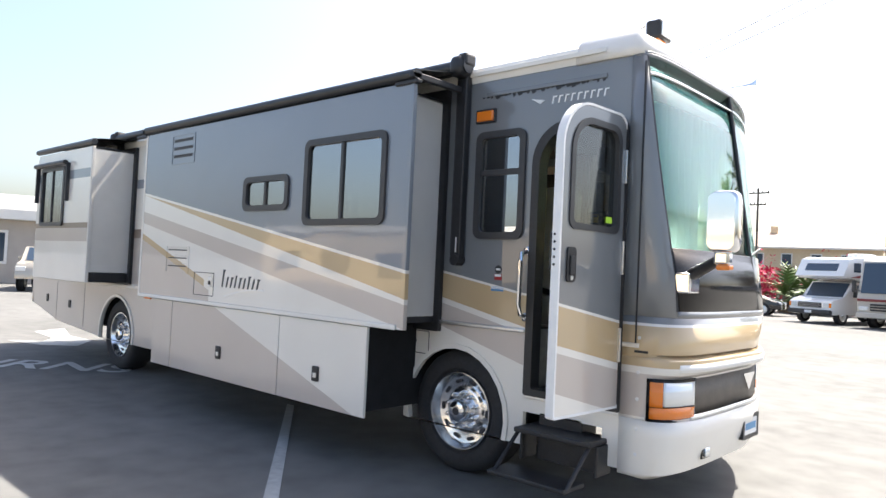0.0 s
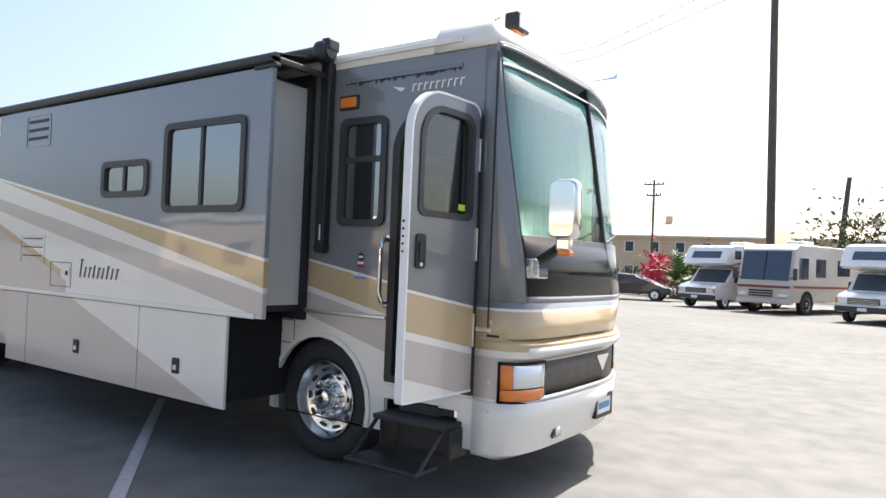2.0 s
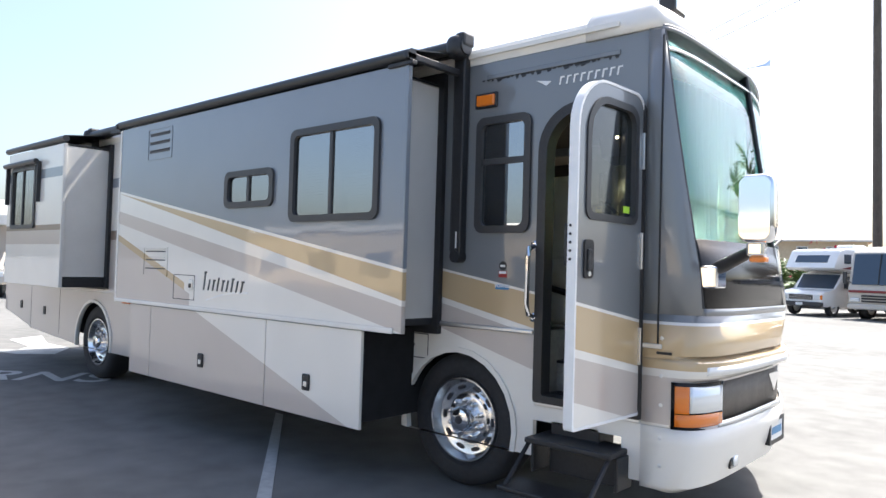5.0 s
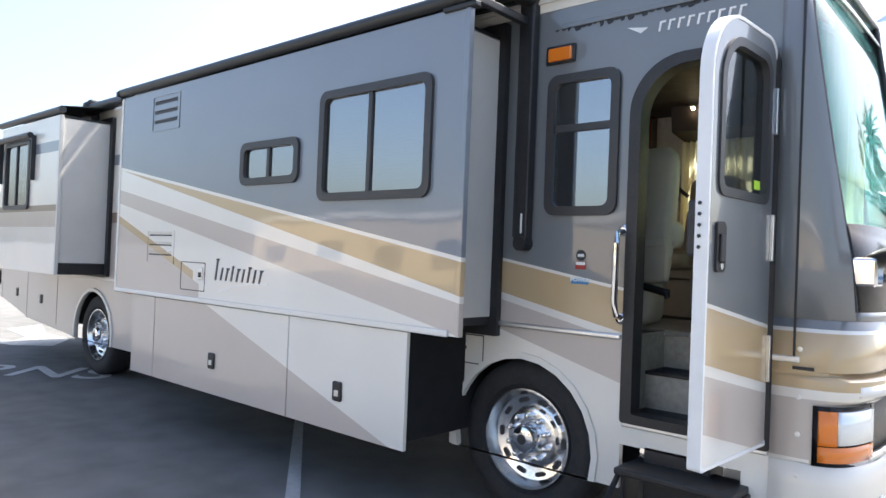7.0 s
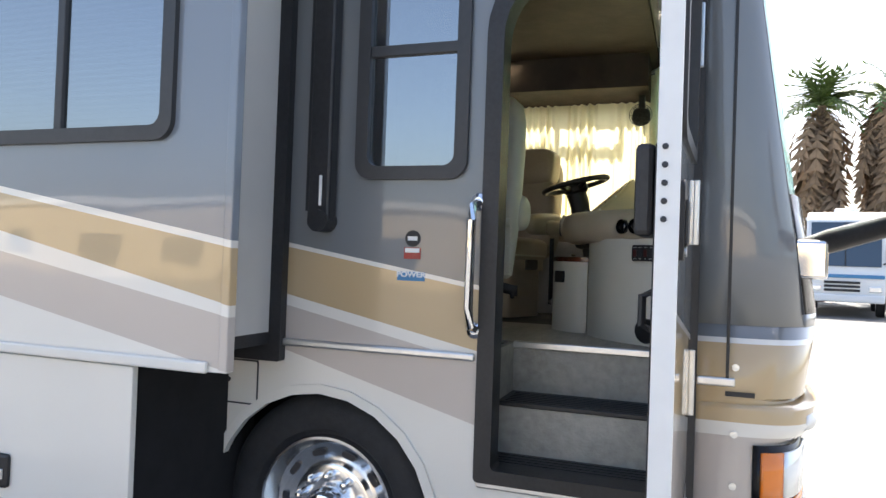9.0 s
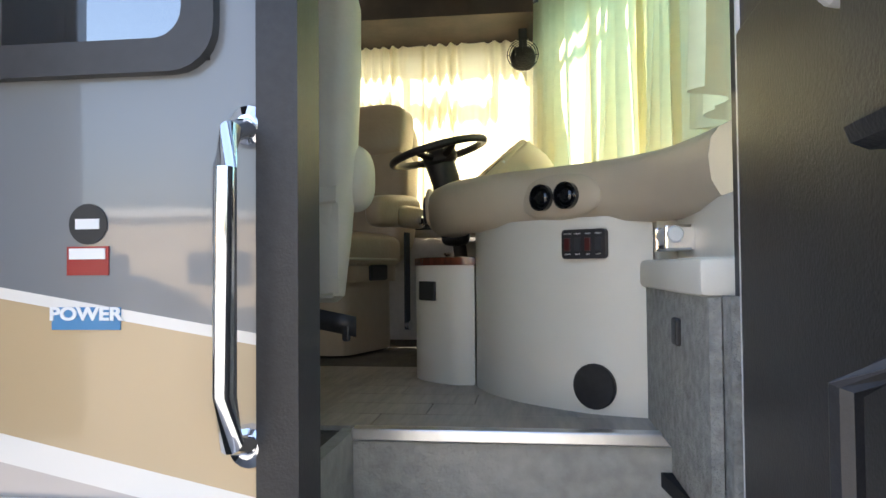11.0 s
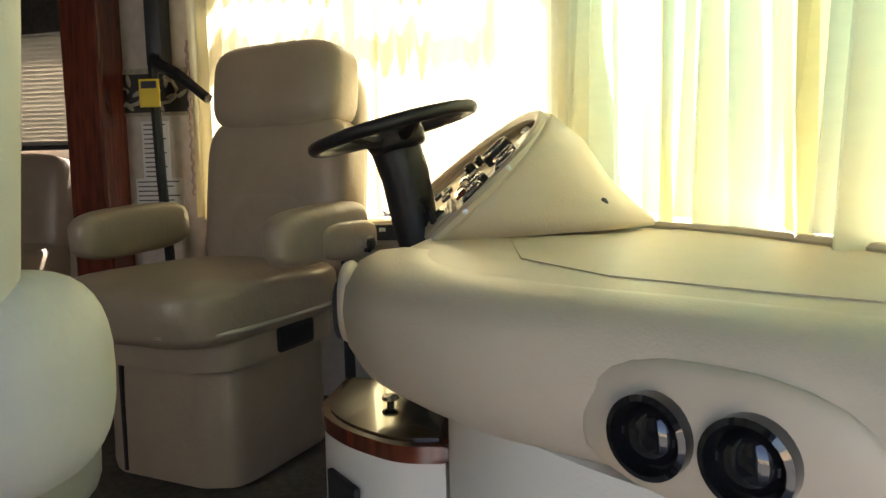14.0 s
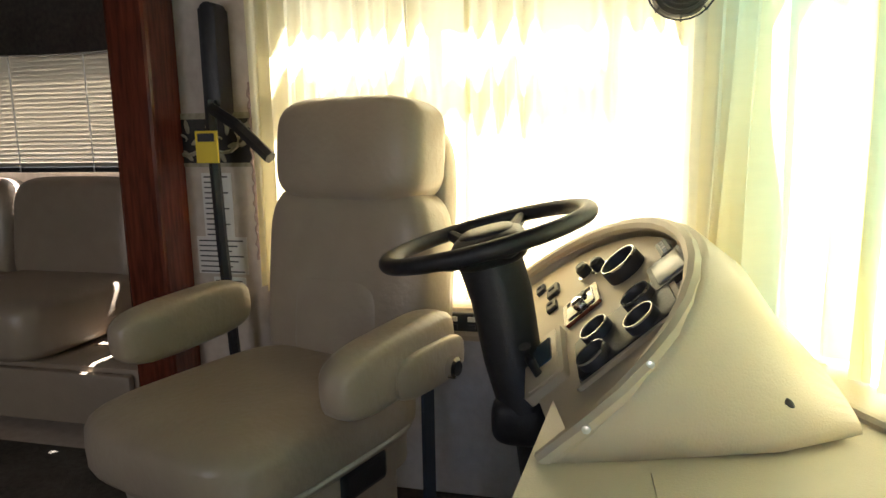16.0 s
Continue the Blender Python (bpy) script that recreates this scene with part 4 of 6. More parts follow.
inside("floor", bx(-12.9, -2.45, 4.72, YF - 0.06, 1.13, 1.178), carpet_dark, "dark carpeted floor")
inside("floor", bx(-12.9, -2.95, YW + 0.06, 4.72, 1.13, 1.178), carpet_dark)
for i in range(7):
    y0 = 4.74 + i * 0.135
    for x0, x1 in ((-3.35, -2.9 + 0.11 * (i % 3)), (-2.9 + 0.11 * (i % 3), -2.24)):
        inside("floor_plank", bx(x0 + 0.001, x1 - 0.001, y0 + 0.001, y0 + 0.134, 1.178, 1.19, 0.0015), plank_mat)
inside("floor_edge", bx(-2.93, -2.24, 4.70, 4.738, 1.165, 1.194, 0.004), alu, "metal nosing at the top of the entry stairs")
inside("stair_riser", bx(-2.93, -2.24, 4.715, 4.735, 0.975, 1.165), tread_plate, "patterned vinyl stair riser")
inside("stair_tread", bx(-2.93, -2.24, 4.46, 4.72, 0.955, 0.975, 0.004), black_plastic, "black ribbed stair tread")
inside("stair_riser", bx(-2.93, -2.24, 4.47, 4.49, 0.765, 0.955), tread_plate)
inside("stair_tread", bx(-2.93, -2.24, YW + 0.05, 4.48, 0.74, 0.765, 0.004), black_plastic)
for z, y in ((0.975, 4.46), (0.765, 4.24)):
    for i in range(6):
        inside("tread_rib", bx(-2.9, -2.27, y + 0.02 + i * 0.035, y + 0.03 + i * 0.035, z, z + 0.004), black_plastic)
inside("stair_side", bx(-2.96, -2.93, YW + 0.06, 4.75, 0.72, 1.185), tread_plate)
inside("stair_side", bx(-2.24, -2.21, YW + 0.06, 4.80, 0.72, 1.50), carpet_grey, "speckled grey carpet side panel")
inside("ceiling", bx(-12.9, -2.45, YW + 0.06, YF - 0.06, 2.93, 2.98), ceiling_mat, "dark brown padded ceiling")
inside("cab_overhead", prism([(YF - 0.07, 2.93), (6.35, 2.93), (6.38, 2.72), (YF - 0.07, 2.66)], "x", -3.66, -2.5), ceiling_mat)
inside("rear_partition", bx(-8.06, -8.0, YW + 0.06, YF - 0.06, 1.18, 2.95), wallpaper)
inside("wall_lining", bx(-3.78, -3.47, YW + 0.062, YW + 0.075, 1.18, 2.95), wallpaper)
inside("wall_lining", bx(-4.1, -3.63, YF - 0.085, YF - 0.062, 1.18, 2.95), wallpaper, "mottled pale wallpaper")
inside("wall_lining", bx(-3.63, -2.46, YF - 0.085, YF - 0.062, 1.18, 1.71), wallpaper_blue, "pale textured side panel")
inside("wall_lining", bx(-2.9, -2.46, YF - 0.16, YF - 0.09, 1.18, 1.68, 0.01), wallpaper_blue)
inside("side_console", bx(-3.62, -2.75, YF - 0.24, YF - 0.09, 1.70, 1.80, 0.02), vinyl_cream, "cream side console beside the driver")
sc = inside("switch_plate", bx(-3.12, -2.86, YF - 0.252, YF - 0.24, 1.735, 1.785, 0.004), black_plastic)
for i in range(5):
    for k in range(2):
        part("switch", bx(-3.09 + i * 0.048, -3.07 + i * 0.048, YF - 0.257, YF - 0.252, 1.743 + k * 0.02, 1.755 + k * 0.02), white_print if k else dark_slot, sc)
g = inside("far_window_pane", bx(-3.63, -2.47, YF - 0.035, YF - 0.03, 1.71, 2.81), clear_glass)
g.visible_shadow = False
inside("far_window_frame", ring(rrect(-3.64, -2.46, 1.70, 2.82, 0.06), rrect(-3.60, -2.50, 1.74, 2.78, 0.05), "y", YF - 0.05, YF + 0.015), dark_frame)
inside("far_window_bar", bx(-3.14, -3.11, YF - 0.05, YF + 0.01, 1.74, 2.78), dark_frame)
flap = [(-3.75 + 1.12 * i / 60, 2.985 - 0.028 * abs(math.sin(i / 60 * math.pi * 8))) for i in range(61)]
inside("awning_valance", prism(flap + [(a, b + 0.10 + 0.02 * math.sin(a * 21)) for a, b in flap[::-1]], "y", YF + 0.27, YF + 0.274), vinyl_awning, "scalloped valance of the window awning")
for x in (-3.75, -2.65):
    inside("awning_bracket", bx(x - 0.015, x + 0.015, YF, YF + 0.28, 3.03, 3.06), black_plastic)
# border strip with its scroll ornament
inside("wallpaper_border", bx(-4.0, -3.64, YF - 0.088, YF - 0.084, 2.165, 2.305), border_mat, "dark wallpaper border with pale leaf scrolls")
inside("border_bead", bx(-4.0, -3.64, YF - 0.09, YF - 0.084, 2.30, 2.318), scroll_mat)
inside("border_bead", bx(-4.0, -3.64, YF - 0.09, YF - 0.084, 2.158, 2.17), scroll_mat)
for k in range(3):
    cx = -3.95 + k * 0.125
    pts = [(cx + (0.008 + 0.0055 * i) * math.cos(i * 0.55 + k), YF - 0.090, 2.235 + (0.006 + 0.0042 * i) * math.sin(i * 0.55 + k)) for i in range(13)]
    inside("leaf_scroll", tube(pts, [0.003 + 0.0004 * i for i in range(13)], 5), scroll_mat)
    for i in range(5):
        a = i * 1.25 + k
        lf = bmesh.new()
        pillow(0, 0, 0, 0.022, 0.002, 0.008, 2, 8, 6, lf, Matrix.Translation((cx + 0.045 * math.cos(a), YF - 0.090, 2.235 + 0.045 * math.sin(a))) @ Matrix.Rotation(-a - 0.5, 4, "Y"))
        inside("leaf_scroll", lf, scroll_mat)
inside("wood_post", bx(-4.09, -3.955, YF - 0.22, YF - 0.03, 1.18, 2.95, 0.012), cherry, "dark cherry wood post")
for i, (x0, x1, z0, z1) in enumerate(((-3.90, -3.80, 1.93, 2.14), (-3.93, -3.76, 1.83, 1.945), (-3.88, -3.77, 1.79, 1.82))):
    n = tagged(part("paper_notice", bx(x0, x1, YF - 0.0885 - i * 0.002, YF - 0.0865 - i * 0.002, z0, z1), paper), "printed paper notice stuck on the wallpaper", "notice", "paper notices")
    for k in range(int((z1 - z0) / 0.016)):
        part("print_line", bx(x0 + 0.008, x1 - 0.012 - 0.02 * ((k * 7) % 3), YF - 0.0895 - i * 0.002, YF - 0.0884 - i * 0.002, z1 - 0.014 - k * 0.016, z1 - 0.010 - k * 0.016), dark_slot, n)
# opposite slide-out with its sofa
for q in ((-7.9, -4.12, 7.60, 7.64, 1.1, 2.12), (-7.9, -4.12, 7.60, 7.64, 2.64, 2.9), (-7.9, -5.75, 7.60, 7.64, 2.12, 2.64), (-4.45, -4.12, 7.60, 7.64, 2.12, 2.64), (-7.9, -4.12, YF - 0.06, 7.64, 1.10, 1.178), (-7.9, -4.12, YF, 7.64, 2.86, 2.9), (-4.13, -4.10, YF, 7.64, 1.1, 2.9), (-7.92, -7.89, YF, 7.64, 1.1, 2.9)):
    inside("far_slide_wall", bx(*q), wallpaper)
g = inside("sofa_window_pane", bx(-5.75, -4.45, 7.615, 7.62, 2.12, 2.64), clear_glass)
g.visible_shadow = False
for i in range(26):
    b = bx(-5.72, -4.48, 7.53, 7.553, -0.0008, 0.0008)
    b.transform(Matrix.Translation((0, 7.54, 2.13 + i * 0.0205)) @ Matrix.Rotation(radians(-58), 4, "X") @ Matrix.Translation((0, -7.54, 0)))
    inside("blind_slat", b, blind_mat)
inside("blind_rail", bx(-5.72, -4.48, 7.52, 7.56, 2.095, 2.118, 0.004), dark_frame)
for x in (-5.35, -4.95, -4.6):
    inside("blind_cord", tube([(x, 7.515, 2.10), (x, 7.515, 2.64)], 0.003, 6), white_print)
sw = [(-5.85 + 1.72 * i / 16, 2.60 + 0.05 * abs(2 * (i / 16) - 1) ** 2) for i in range(17)]
inside("window_valance", prism([(-5.85, 2.86)] + sw + [(-4.13, 2.86)], "y", 7.40, 7.46), valance_mat, "dark patterned padded valance")


def sofa():
    s = thing("sofa", "taupe leather sofa with loose back cushions below a blind", "sofa", (-5.1, 7.2, FLOOR))
    part("base", bx(-0.95, 0.93, -0.30, 0.34, 0.0, 0.24, 0.03), leather, s, "", True)
    for x in (-0.62, 0.06):
        part("seat_cushion", pillow(x + 0.02, -0.04, 0.36, 0.335, 0.36, 0.12, 6), leather, s, "", True)
        part("back_cushion", pillow(x + 0.02, 0.24, 0.66, 0.335, 0.13, 0.26, 5, m=Matrix.Rotation(radians(-7), 4, "X")), leather, s, "", True)
    for x in (-0.98, 0.62 + 0.25):
        part("arm", pillow(x, 0.0, 0.30, 0.10, 0.34, 0.30, 5), leather, s, "", True)
    part("front_panel", bx(-0.88, 0.76, -0.335, -0.30, 0.02, 0.22, 0.015), leather, s, "", True)
    return s


sofa()


def cab_seat(name, label, at, turn, mat_):
    s = thing(name, label, "seat", at, turn)
    tilt = Matrix.Translation((0, 0.22, 0.47)) @ Matrix.Rotation(radians(-6), 4, "X") @ Matrix.Translation((0, -0.22, -0.47))
    # base with a gathered skirt
    rows = []
    for z, k in ((0.0, 1.0), (0.02, 1.01), (0.20, 1.0), (0.34, 0.99), (0.36, 0.97)):
        row = []
        for a, b in rrect(-0.225 * k, 0.225 * k, -0.275 * k, 0.18 * k, 0.10, 8):
            w = 1 + (0.012 * math.sin(a * 55 + b * 41) if z < 0.3 else 0)
            row.append((a * w, b * w, z))
        rows.append(row)
    sk = part("skirt", loft(rows), mat_, s, "", True)
    part("skirt_split", bx(-0.118, -0.110, -0.285, -0.265, 0.01, 0.30), dark_slot, sk)
    part("seat_frame", loft([[(a, b, z) for a, b in rrect(-0.25, 0.25, -0.33, 0.20, 0.12, 8)] for z in (0.30, 0.315, 0.40)]), mat_, s, "", True)
    part("seat_cushion", pillow(0, -0.09, 0.435, 0.275, 0.315, 0.085, 4.5, 40, 18), mat_, s, "soft worn leather seat cushion", True)
    part("piping", tube([(a, b, 0.397) for a, b in rrect(-0.272, 0.272, -0.395, 0.20, 0.15, 8)], 0.006, 6), pale_leather, s, "", True)
    part("backrest", pillow(0, 0.24, 0.675, 0.262, 0.088, 0.262, 5, 40, 20, m=tilt), mat_, s, "", True)
    part("lumbar_pad", pillow(0, 0.162, 0.585, 0.135, 0.014, 0.115, 4.5, 32, 14, m=tilt), mat_, s, "", True)
    part("headrest", pillow(0, 0.23, 1.02, 0.237, 0.092, 0.135, 4.2, 40, 18, m=tilt), mat_, s, "rounded padded headrest", True)
    part("back_shell", pillow(0, 0.32, 0.75, 0.235, 0.05, 0.36, 5, 32, 16, m=tilt), mat_, s, "", True)
    for sx in (-1, 1):
        a = part("armrest", pillow(sx * 0.325, 0.015, 0.605, 0.052, 0.20, 0.07, 3.6, 24, 16, m=Matrix.Translation((0, 0, 0)) @ Matrix.Rotation(radians(4), 4, "X")), mat_, s, "", True)
        part("armrest_pad", pillow(sx * 0.372, 0.04, 0.58, 0.02, 0.13, 0.05, 3.2, 24, 12), mat_, a, "", True)
        part("arm_knob", lathe([(0.024, 0.0), (0.024, sx * 0.018), (0.018, sx * 0.022), (0.001, sx * 0.018)], "x", (sx * 0.388, 0.09, 0.565), 18), chrome, a, "chrome ring knob")
        part("arm_knob_centre", lathe([(0.016, 0.0), (0.016, sx * 0.021), (0.001, sx * 0.022)], "x", (sx * 0.39, 0.09, 0.565), 14), dark_slot, a)
    part("recline_switch", bx(0.24, 0.262, -0.12, 0.03, 0.305, 0.375, 0.012), black_plastic, s, "black seat switch")
    part("belt_buckle_strap", bx(0.29, 0.30, 0.12, 0.165, 0.08, 0.52, 0.003), shader("blue_black_webbing", (0.02, 0.03, 0.045), 0.7), s)
    part("belt_anchor", lathe([(0.001, -0.012), (0.022, -0.01), (0.022, 0.012)], "x", (0.30, 0.14, 0.10), 12), chrome, s)
    return s


cab_seat("driver_seat", "taupe leather driver's seat with armrests, swivelled from the wheel", (-3.41, 6.275, FLOOR), -18, leather)


def passenger_seat():
    """A cab seat turned away from the door, seen from behind."""
    s = thing("passenger_seat", "pale vinyl passenger seat with its pocketed back towards the door", "seat", (-3.215, 4.90, FLOOR), -3)
    rows = []
    for z, hw, dy, hd in ((0.27, 0.20, 0.02, 0.06), (0.29, 0.225, 0.01, 0.085), (0.45, 0.248, 0.0, 0.09), (0.60, 0.262, 0.0, 0.092), (0.85, 0.268, 0.02, 0.09), (1.02, 0.262, 0.04, 0.085), (1.10, 0.24, 0.05, 0.07), (1.14, 0.19, 0.055, 0.045)):
        rows.append([(a, b + dy, z + 0.004 * math.sin(a * 30 + z * 9)) for a, b in rrect(-hw, hw, -hd, hd * 0.25, min(0.05, hd * 0.55), 8)])
    part("backrest", loft(rows), pale_leather, s, "pale vinyl seat back", True)
    hem = [[(a, -0.094 - 0.008 * math.cos(math.pi * k / 6) ** 2 - w, z - 0.012 * math.cos(a * 6)) for a in [-0.235 + 0.47 * i / 24 for i in range(25)]] for k, (z, w) in enumerate(((0.515, 0.0), (0.52, 0.008), (0.535, 0.010), (0.552, 0.008), (0.557, 0.0)))]
    part("pocket_hem", loft(hem, closed=False), pale_leather, s, "stitched pocket hem", True)
    pk = []
    for j in range(9):
        z = 0.30 + 0.215 * j / 8
        pk.append([(a, -0.088 - 0.014 * math.sin(math.pi * (j + 0.5) / 9) * (1 - (a / 0.24) ** 4) - 0.004 * math.sin(9 * a + 14 * z) * math.sin(23 * z), z) for a in [-0.235 + 0.47 * i / 30 for i in range(31)]])
    part("pocket", loft(pk, closed=False), pale_leather, s, "slack creased pocket on the seat back", True)
    part("lower_piping", tube([(-0.22, -0.075, 0.285), (-0.1, -0.098, 0.283), (0.1, -0.098, 0.287), (0.215, -0.07, 0.292)], 0.006, 6), pale_leather, s, "", True)
    part("back_skirt", pillow(-0.06, -0.01, 0.15, 0.20, 0.10, 0.165, 3, 36, 16), pale_leather, s, "", True)
    part("seat_cushion", pillow(-0.10, 0.22, 0.40, 0.16, 0.18, 0.09, 4.5, 36, 16), pale_leather, s, "", True)
    part("pedestal", pillow(-0.08, 0.16, 0.17, 0.14, 0.16, 0.17, 5), pale_leather, s, "", True)
    for sx in (-1, 1):
        part("armrest", pillow(sx * 0.235, 0.02, 0.585, 0.056, 0.072, 0.085, 2.6, 28, 18), pale_leather, s, "rounded padded armrest", True)
    strap = []
    for k in range(13):
        f = k / 12
        a = -0.30 + 0.58 * f
        strap.append([(a, -0.112 + 0.03 * abs(f - 0.45), 0.335 - 0.115 * f + 0.02 * (1 - f) ** 2 + q) for q in (-0.024, 0.024)])
    o = sheet(strap, 0.004, black_plastic, "seat_belt", s, "black webbing belt across the seat back")
    part("belt_buckle", bx(0.245, 0.265, -0.100, -0.085, 0.185, 0.225, 0.006), black_plastic, s)
    return s


passenger_seat()

# dashboard
dash = thing("dashboard", "cream vinyl dashboard with air vents and instrument hood", "dashboard", (-2.4, 5.4, FLOOR))
di = dash.matrix_basis.inverted()


def dp(name, bm, material, label="", smooth=False, parent=None):
    o = part(name, bm, material, parent or dash, label, smooth)
    if parent is None:
        o.matrix_parent_inverse = di
    return o


path = [(-2.79, 5.62), (-2.785, 5.48), (-2.73, 5.31), (-2.60, 5.16), (-2.44, 5.05), (-2.29, 4.925), (-2.20, 4.79), (-2.155, 4.63), (-2.13, 4.48)]


def smooth_path(pts, n):
    out = []
    for i in range(len(pts) - 1):
        q = [Vector(pts[max(0, min(len(pts) - 1, i + k))]) for k in (-1, 0, 1, 2)]
        for k in range(n):
            t = k / n
            out.append(0.5 * (2 * q[1] + (q[2] - q[0]) * t + (2 * q[0] - 5 * q[1] + 4 * q[2] - q[3]) * t * t + (3 * q[1] - q[0] - 3 * q[2] + q[3]) * t ** 3))
    return out + [Vector(pts[-1])]


sp_ = smooth_path(path, 6)
rows = []
for i, q in enumerate(sp_):
    d = (sp_[min(i + 1, len(sp_) - 1)] - sp_[max(i - 1, 0)]).normalized()
    nrm = Vector((-d.y, d.x)) * -1        # towards the aisle
    if nrm.x + nrm.y > 0:
        nrm = -nrm
    end = min(1.0, 0.5 + i / 6)
    row = []
    for k in range(16):
        g = 2 * math.pi * k / 16
        u = math.copysign(abs(math.cos(g)) ** 0.8, math.cos(g)) * 0.088 * end
        w = math.copysign(abs(math.sin(g)) ** 0.8, math.sin(g)) * (0.092 if g > math.pi else 0.070) * end
        row.append((q.x + nrm.x * u, q.y + nrm.y * u, 1.742 + w))
    rows.append(row)
dp("dash_bolster", loft(rows), vinyl_cream, "padded front roll of the dashboard", True)
top_pts = [(q.x, q.y) for q in sp_] + [(-2.06, 4.46), (-1.98, 5.0), (-1.95, 5.5), (-2.06, 6.1), (-2.22, 6.5), (-2.37, YF - 0.1), (-2.72, YF - 0.1)]
dp("dash_top", prism(top_pts, "z", 1.76, 1.807), vinyl_cream, "smooth cream dashboard top")
dp("dash_pad", prism([(-2.60, 5.42), (-2.50, 5.24), (-2.36, 5.12), (-2.16, 4.98), (-2.06, 5.06), (-2.10, 5.6), (-2.22, 5.95), (-2.62, 5.74)], "z", 1.79, 1.809, 0.001), vinyl_cream)
dp("dash_ridge", tube([(-2.36, 6.10, 1.811), (-2.20, 5.80, 1.811), (-2.08, 5.40, 1.811), (-2.04, 5.0, 1.811)], 0.012, 8), vinyl_cream, smooth=True)
# chrome beads added to imitate small sun glints on the dash top
for x, y in ((-2.16, 5.92), (-2.13, 5.84), (-2.1, 5.5)):
    dp("dash_glint_bead", lathe([(0.001, 0.006), (0.008, 0.005), (0.009, 0.0)], "z", (x, y, 1.807), 10), chrome)
dp("bolster_end_recess", pillow(-2.852, 5.43, 1.745, 0.014, 0.050, 0.060, 2.6), tan_panel, "", True)
dp("bolster_end_hole", pillow(-2.862, 5.42, 1.735, 0.012, 0.030, 0.046, 2.6), dark_slot, "", True)
# vents in an oval recess
vdir = Vector((-0.64, -0.77, 0)).normalized()
tang = Vector((0.77, -0.64, 0))
vm = Matrix(((tang.x, -vdir.x, 0, -2.462), (tang.y, -vdir.y, 0, 4.953), (0, 0, 1, 1.722), (0, 0, 0, 1)))


def onvent(bm):
    bm.transform(vm)
    return bm


dp("vent_oval", onvent(pillow(0, 0.008, 0, 0.125, 0.02, 0.058, 2.3, 36, 12)), tan_panel, "oval vent recess", True)
for a in (-0.038, 0.038):
    v = dp("air_vent", onvent(lathe([(0.034, 0.0), (0.034, -0.024), (0.029, -0.026), (0.027, -0.014), (0.001, -0.012)], "y", (a, 0, 0), 28)), black_gloss, "round black swivelling air vent", True)
    v2 = part("vent_blade", onvent(bx(a - 0.022, a + 0.022, -0.020, -0.010, -0.003, 0.003)), black_plastic, v)
    part("vent_ball", onvent(lathe([(0.025, -0.012), (0.021, -0.020), (0.012, -0.025), (0.001, -0.026)], "y", (a, 0, 0), 20)), black_gloss, v, "", True)
# white cabinet under the dash
cab = [(-2.69, 5.55), (-2.695, 5.30), (-2.68, 5.24), (-2.63, 5.135), (-2.55, 5.035), (-2.44, 4.945), (-2.353, 4.898), (-2.245, 4.868), (-2.235, 5.55)]
cabs = [Vector(q) for q in cab[:1]] + smooth_path(cab[1:8], 4) + [Vector(cab[8])]
dp("dash_cabinet", prism([(q.x, q.y) for q in cabs], "z", FLOOR, 1.668), vinyl_white, "off-white curved cabinet below the dashboard", True)
pm = Matrix(((0.86, 0.50, 0, -2.398), (-0.50, 0.86, 0, 4.918), (0, 0, 1, 1.602), (0, 0, 0, 1)))


def onpanel(bm):
    bm.transform(pm)
    return bm


sw_p = dp("switch_panel", onpanel(prism(rrect(-0.058, 0.058, -0.036, 0.036, 0.008), "y", -0.012, 0.006, 0.002)), black_plastic, "black panel with four labelled rocker switches")
for i, (up, dn) in enumerate((("LUGGAGE", "LIGHTS"), ("CEILING", "LIGHT"), ("ENTRY", "STEP"), ("PORCH", "LIGHT"))):
    a = -0.041 + i * 0.0273
    part("rocker_switch", onpanel(bx(a - 0.008, a + 0.008, -0.018, -0.011, -0.017, 0.015, 0.002)), red_dark if i in (0, 2) else dark_slot, sw_p, "dark red rocker" if i in (0, 2) else "")
    for txt, z in ((up, 0.025), (dn, -0.025)):
        written(txt, 0.0048, pm @ Matrix.Translation((a, -0.0135, z)) @ SIDE, white_print, "switch_lettering", sw_p)
dp("speaker", onpanel(lathe([(0.001, -0.012), (0.052, -0.010), (0.055, -0.006), (0.055, 0.004)], "y", (0.02, 0.0, -0.345), 28)), black_plastic, "round black speaker grille")
# ledge, carpeted side and grab lamp beside the stairs
dp("side_ledge", bx(-2.275, -1.99, 4.30, 4.885, 1.497, 1.56, 0.012), vinyl_white, "off-white ledge beside the stairs", True)
dp("ledge_back", bx(-2.195, -2.17, 4.28, 4.9, 1.56, 1.67), vinyl_white)
dp("ledge_end", bx(-2.24, -2.17, 4.84, 5.0, 1.56, 1.70, 0.004), vinyl_white)
dp("carpeted_side", bx(-2.262, -2.243, 4.30, 4.88, 1.19, 1.497), carpet_grey, "speckled grey carpet panel")
dp("carpet_latch", bx(-2.272, -2.260, 4.50, 4.54, 1.40, 1.45, 0.004), black_plastic)
rl = dp("striped_lamp", lathe([(0.014, 0), (0.019, 0.01), (0.019, 0.13), (0.014, 0.14)], "y", (-2.235, 4.66, 1.612), 20), white_trim, "white ribbed grab lamp with chrome ends", True)
for y in (4.675, 4.785):
    part("lamp_clip", bx(-2.256, -2.19, y - 0.008, y + 0.008, 1.578, 1.632, 0.006), chrome, rl)
# waste bin beside the cabinet
binp = [(-2.70, 5.60), (-2.905, 5.60)] + [tuple(q) for q in smooth_path([(-2.905, 5.47), (-2.895, 5.42), (-2.85, 5.36), (-2.79, 5.315), (-2.75, 5.30), (-2.70, 5.302)], 4)]


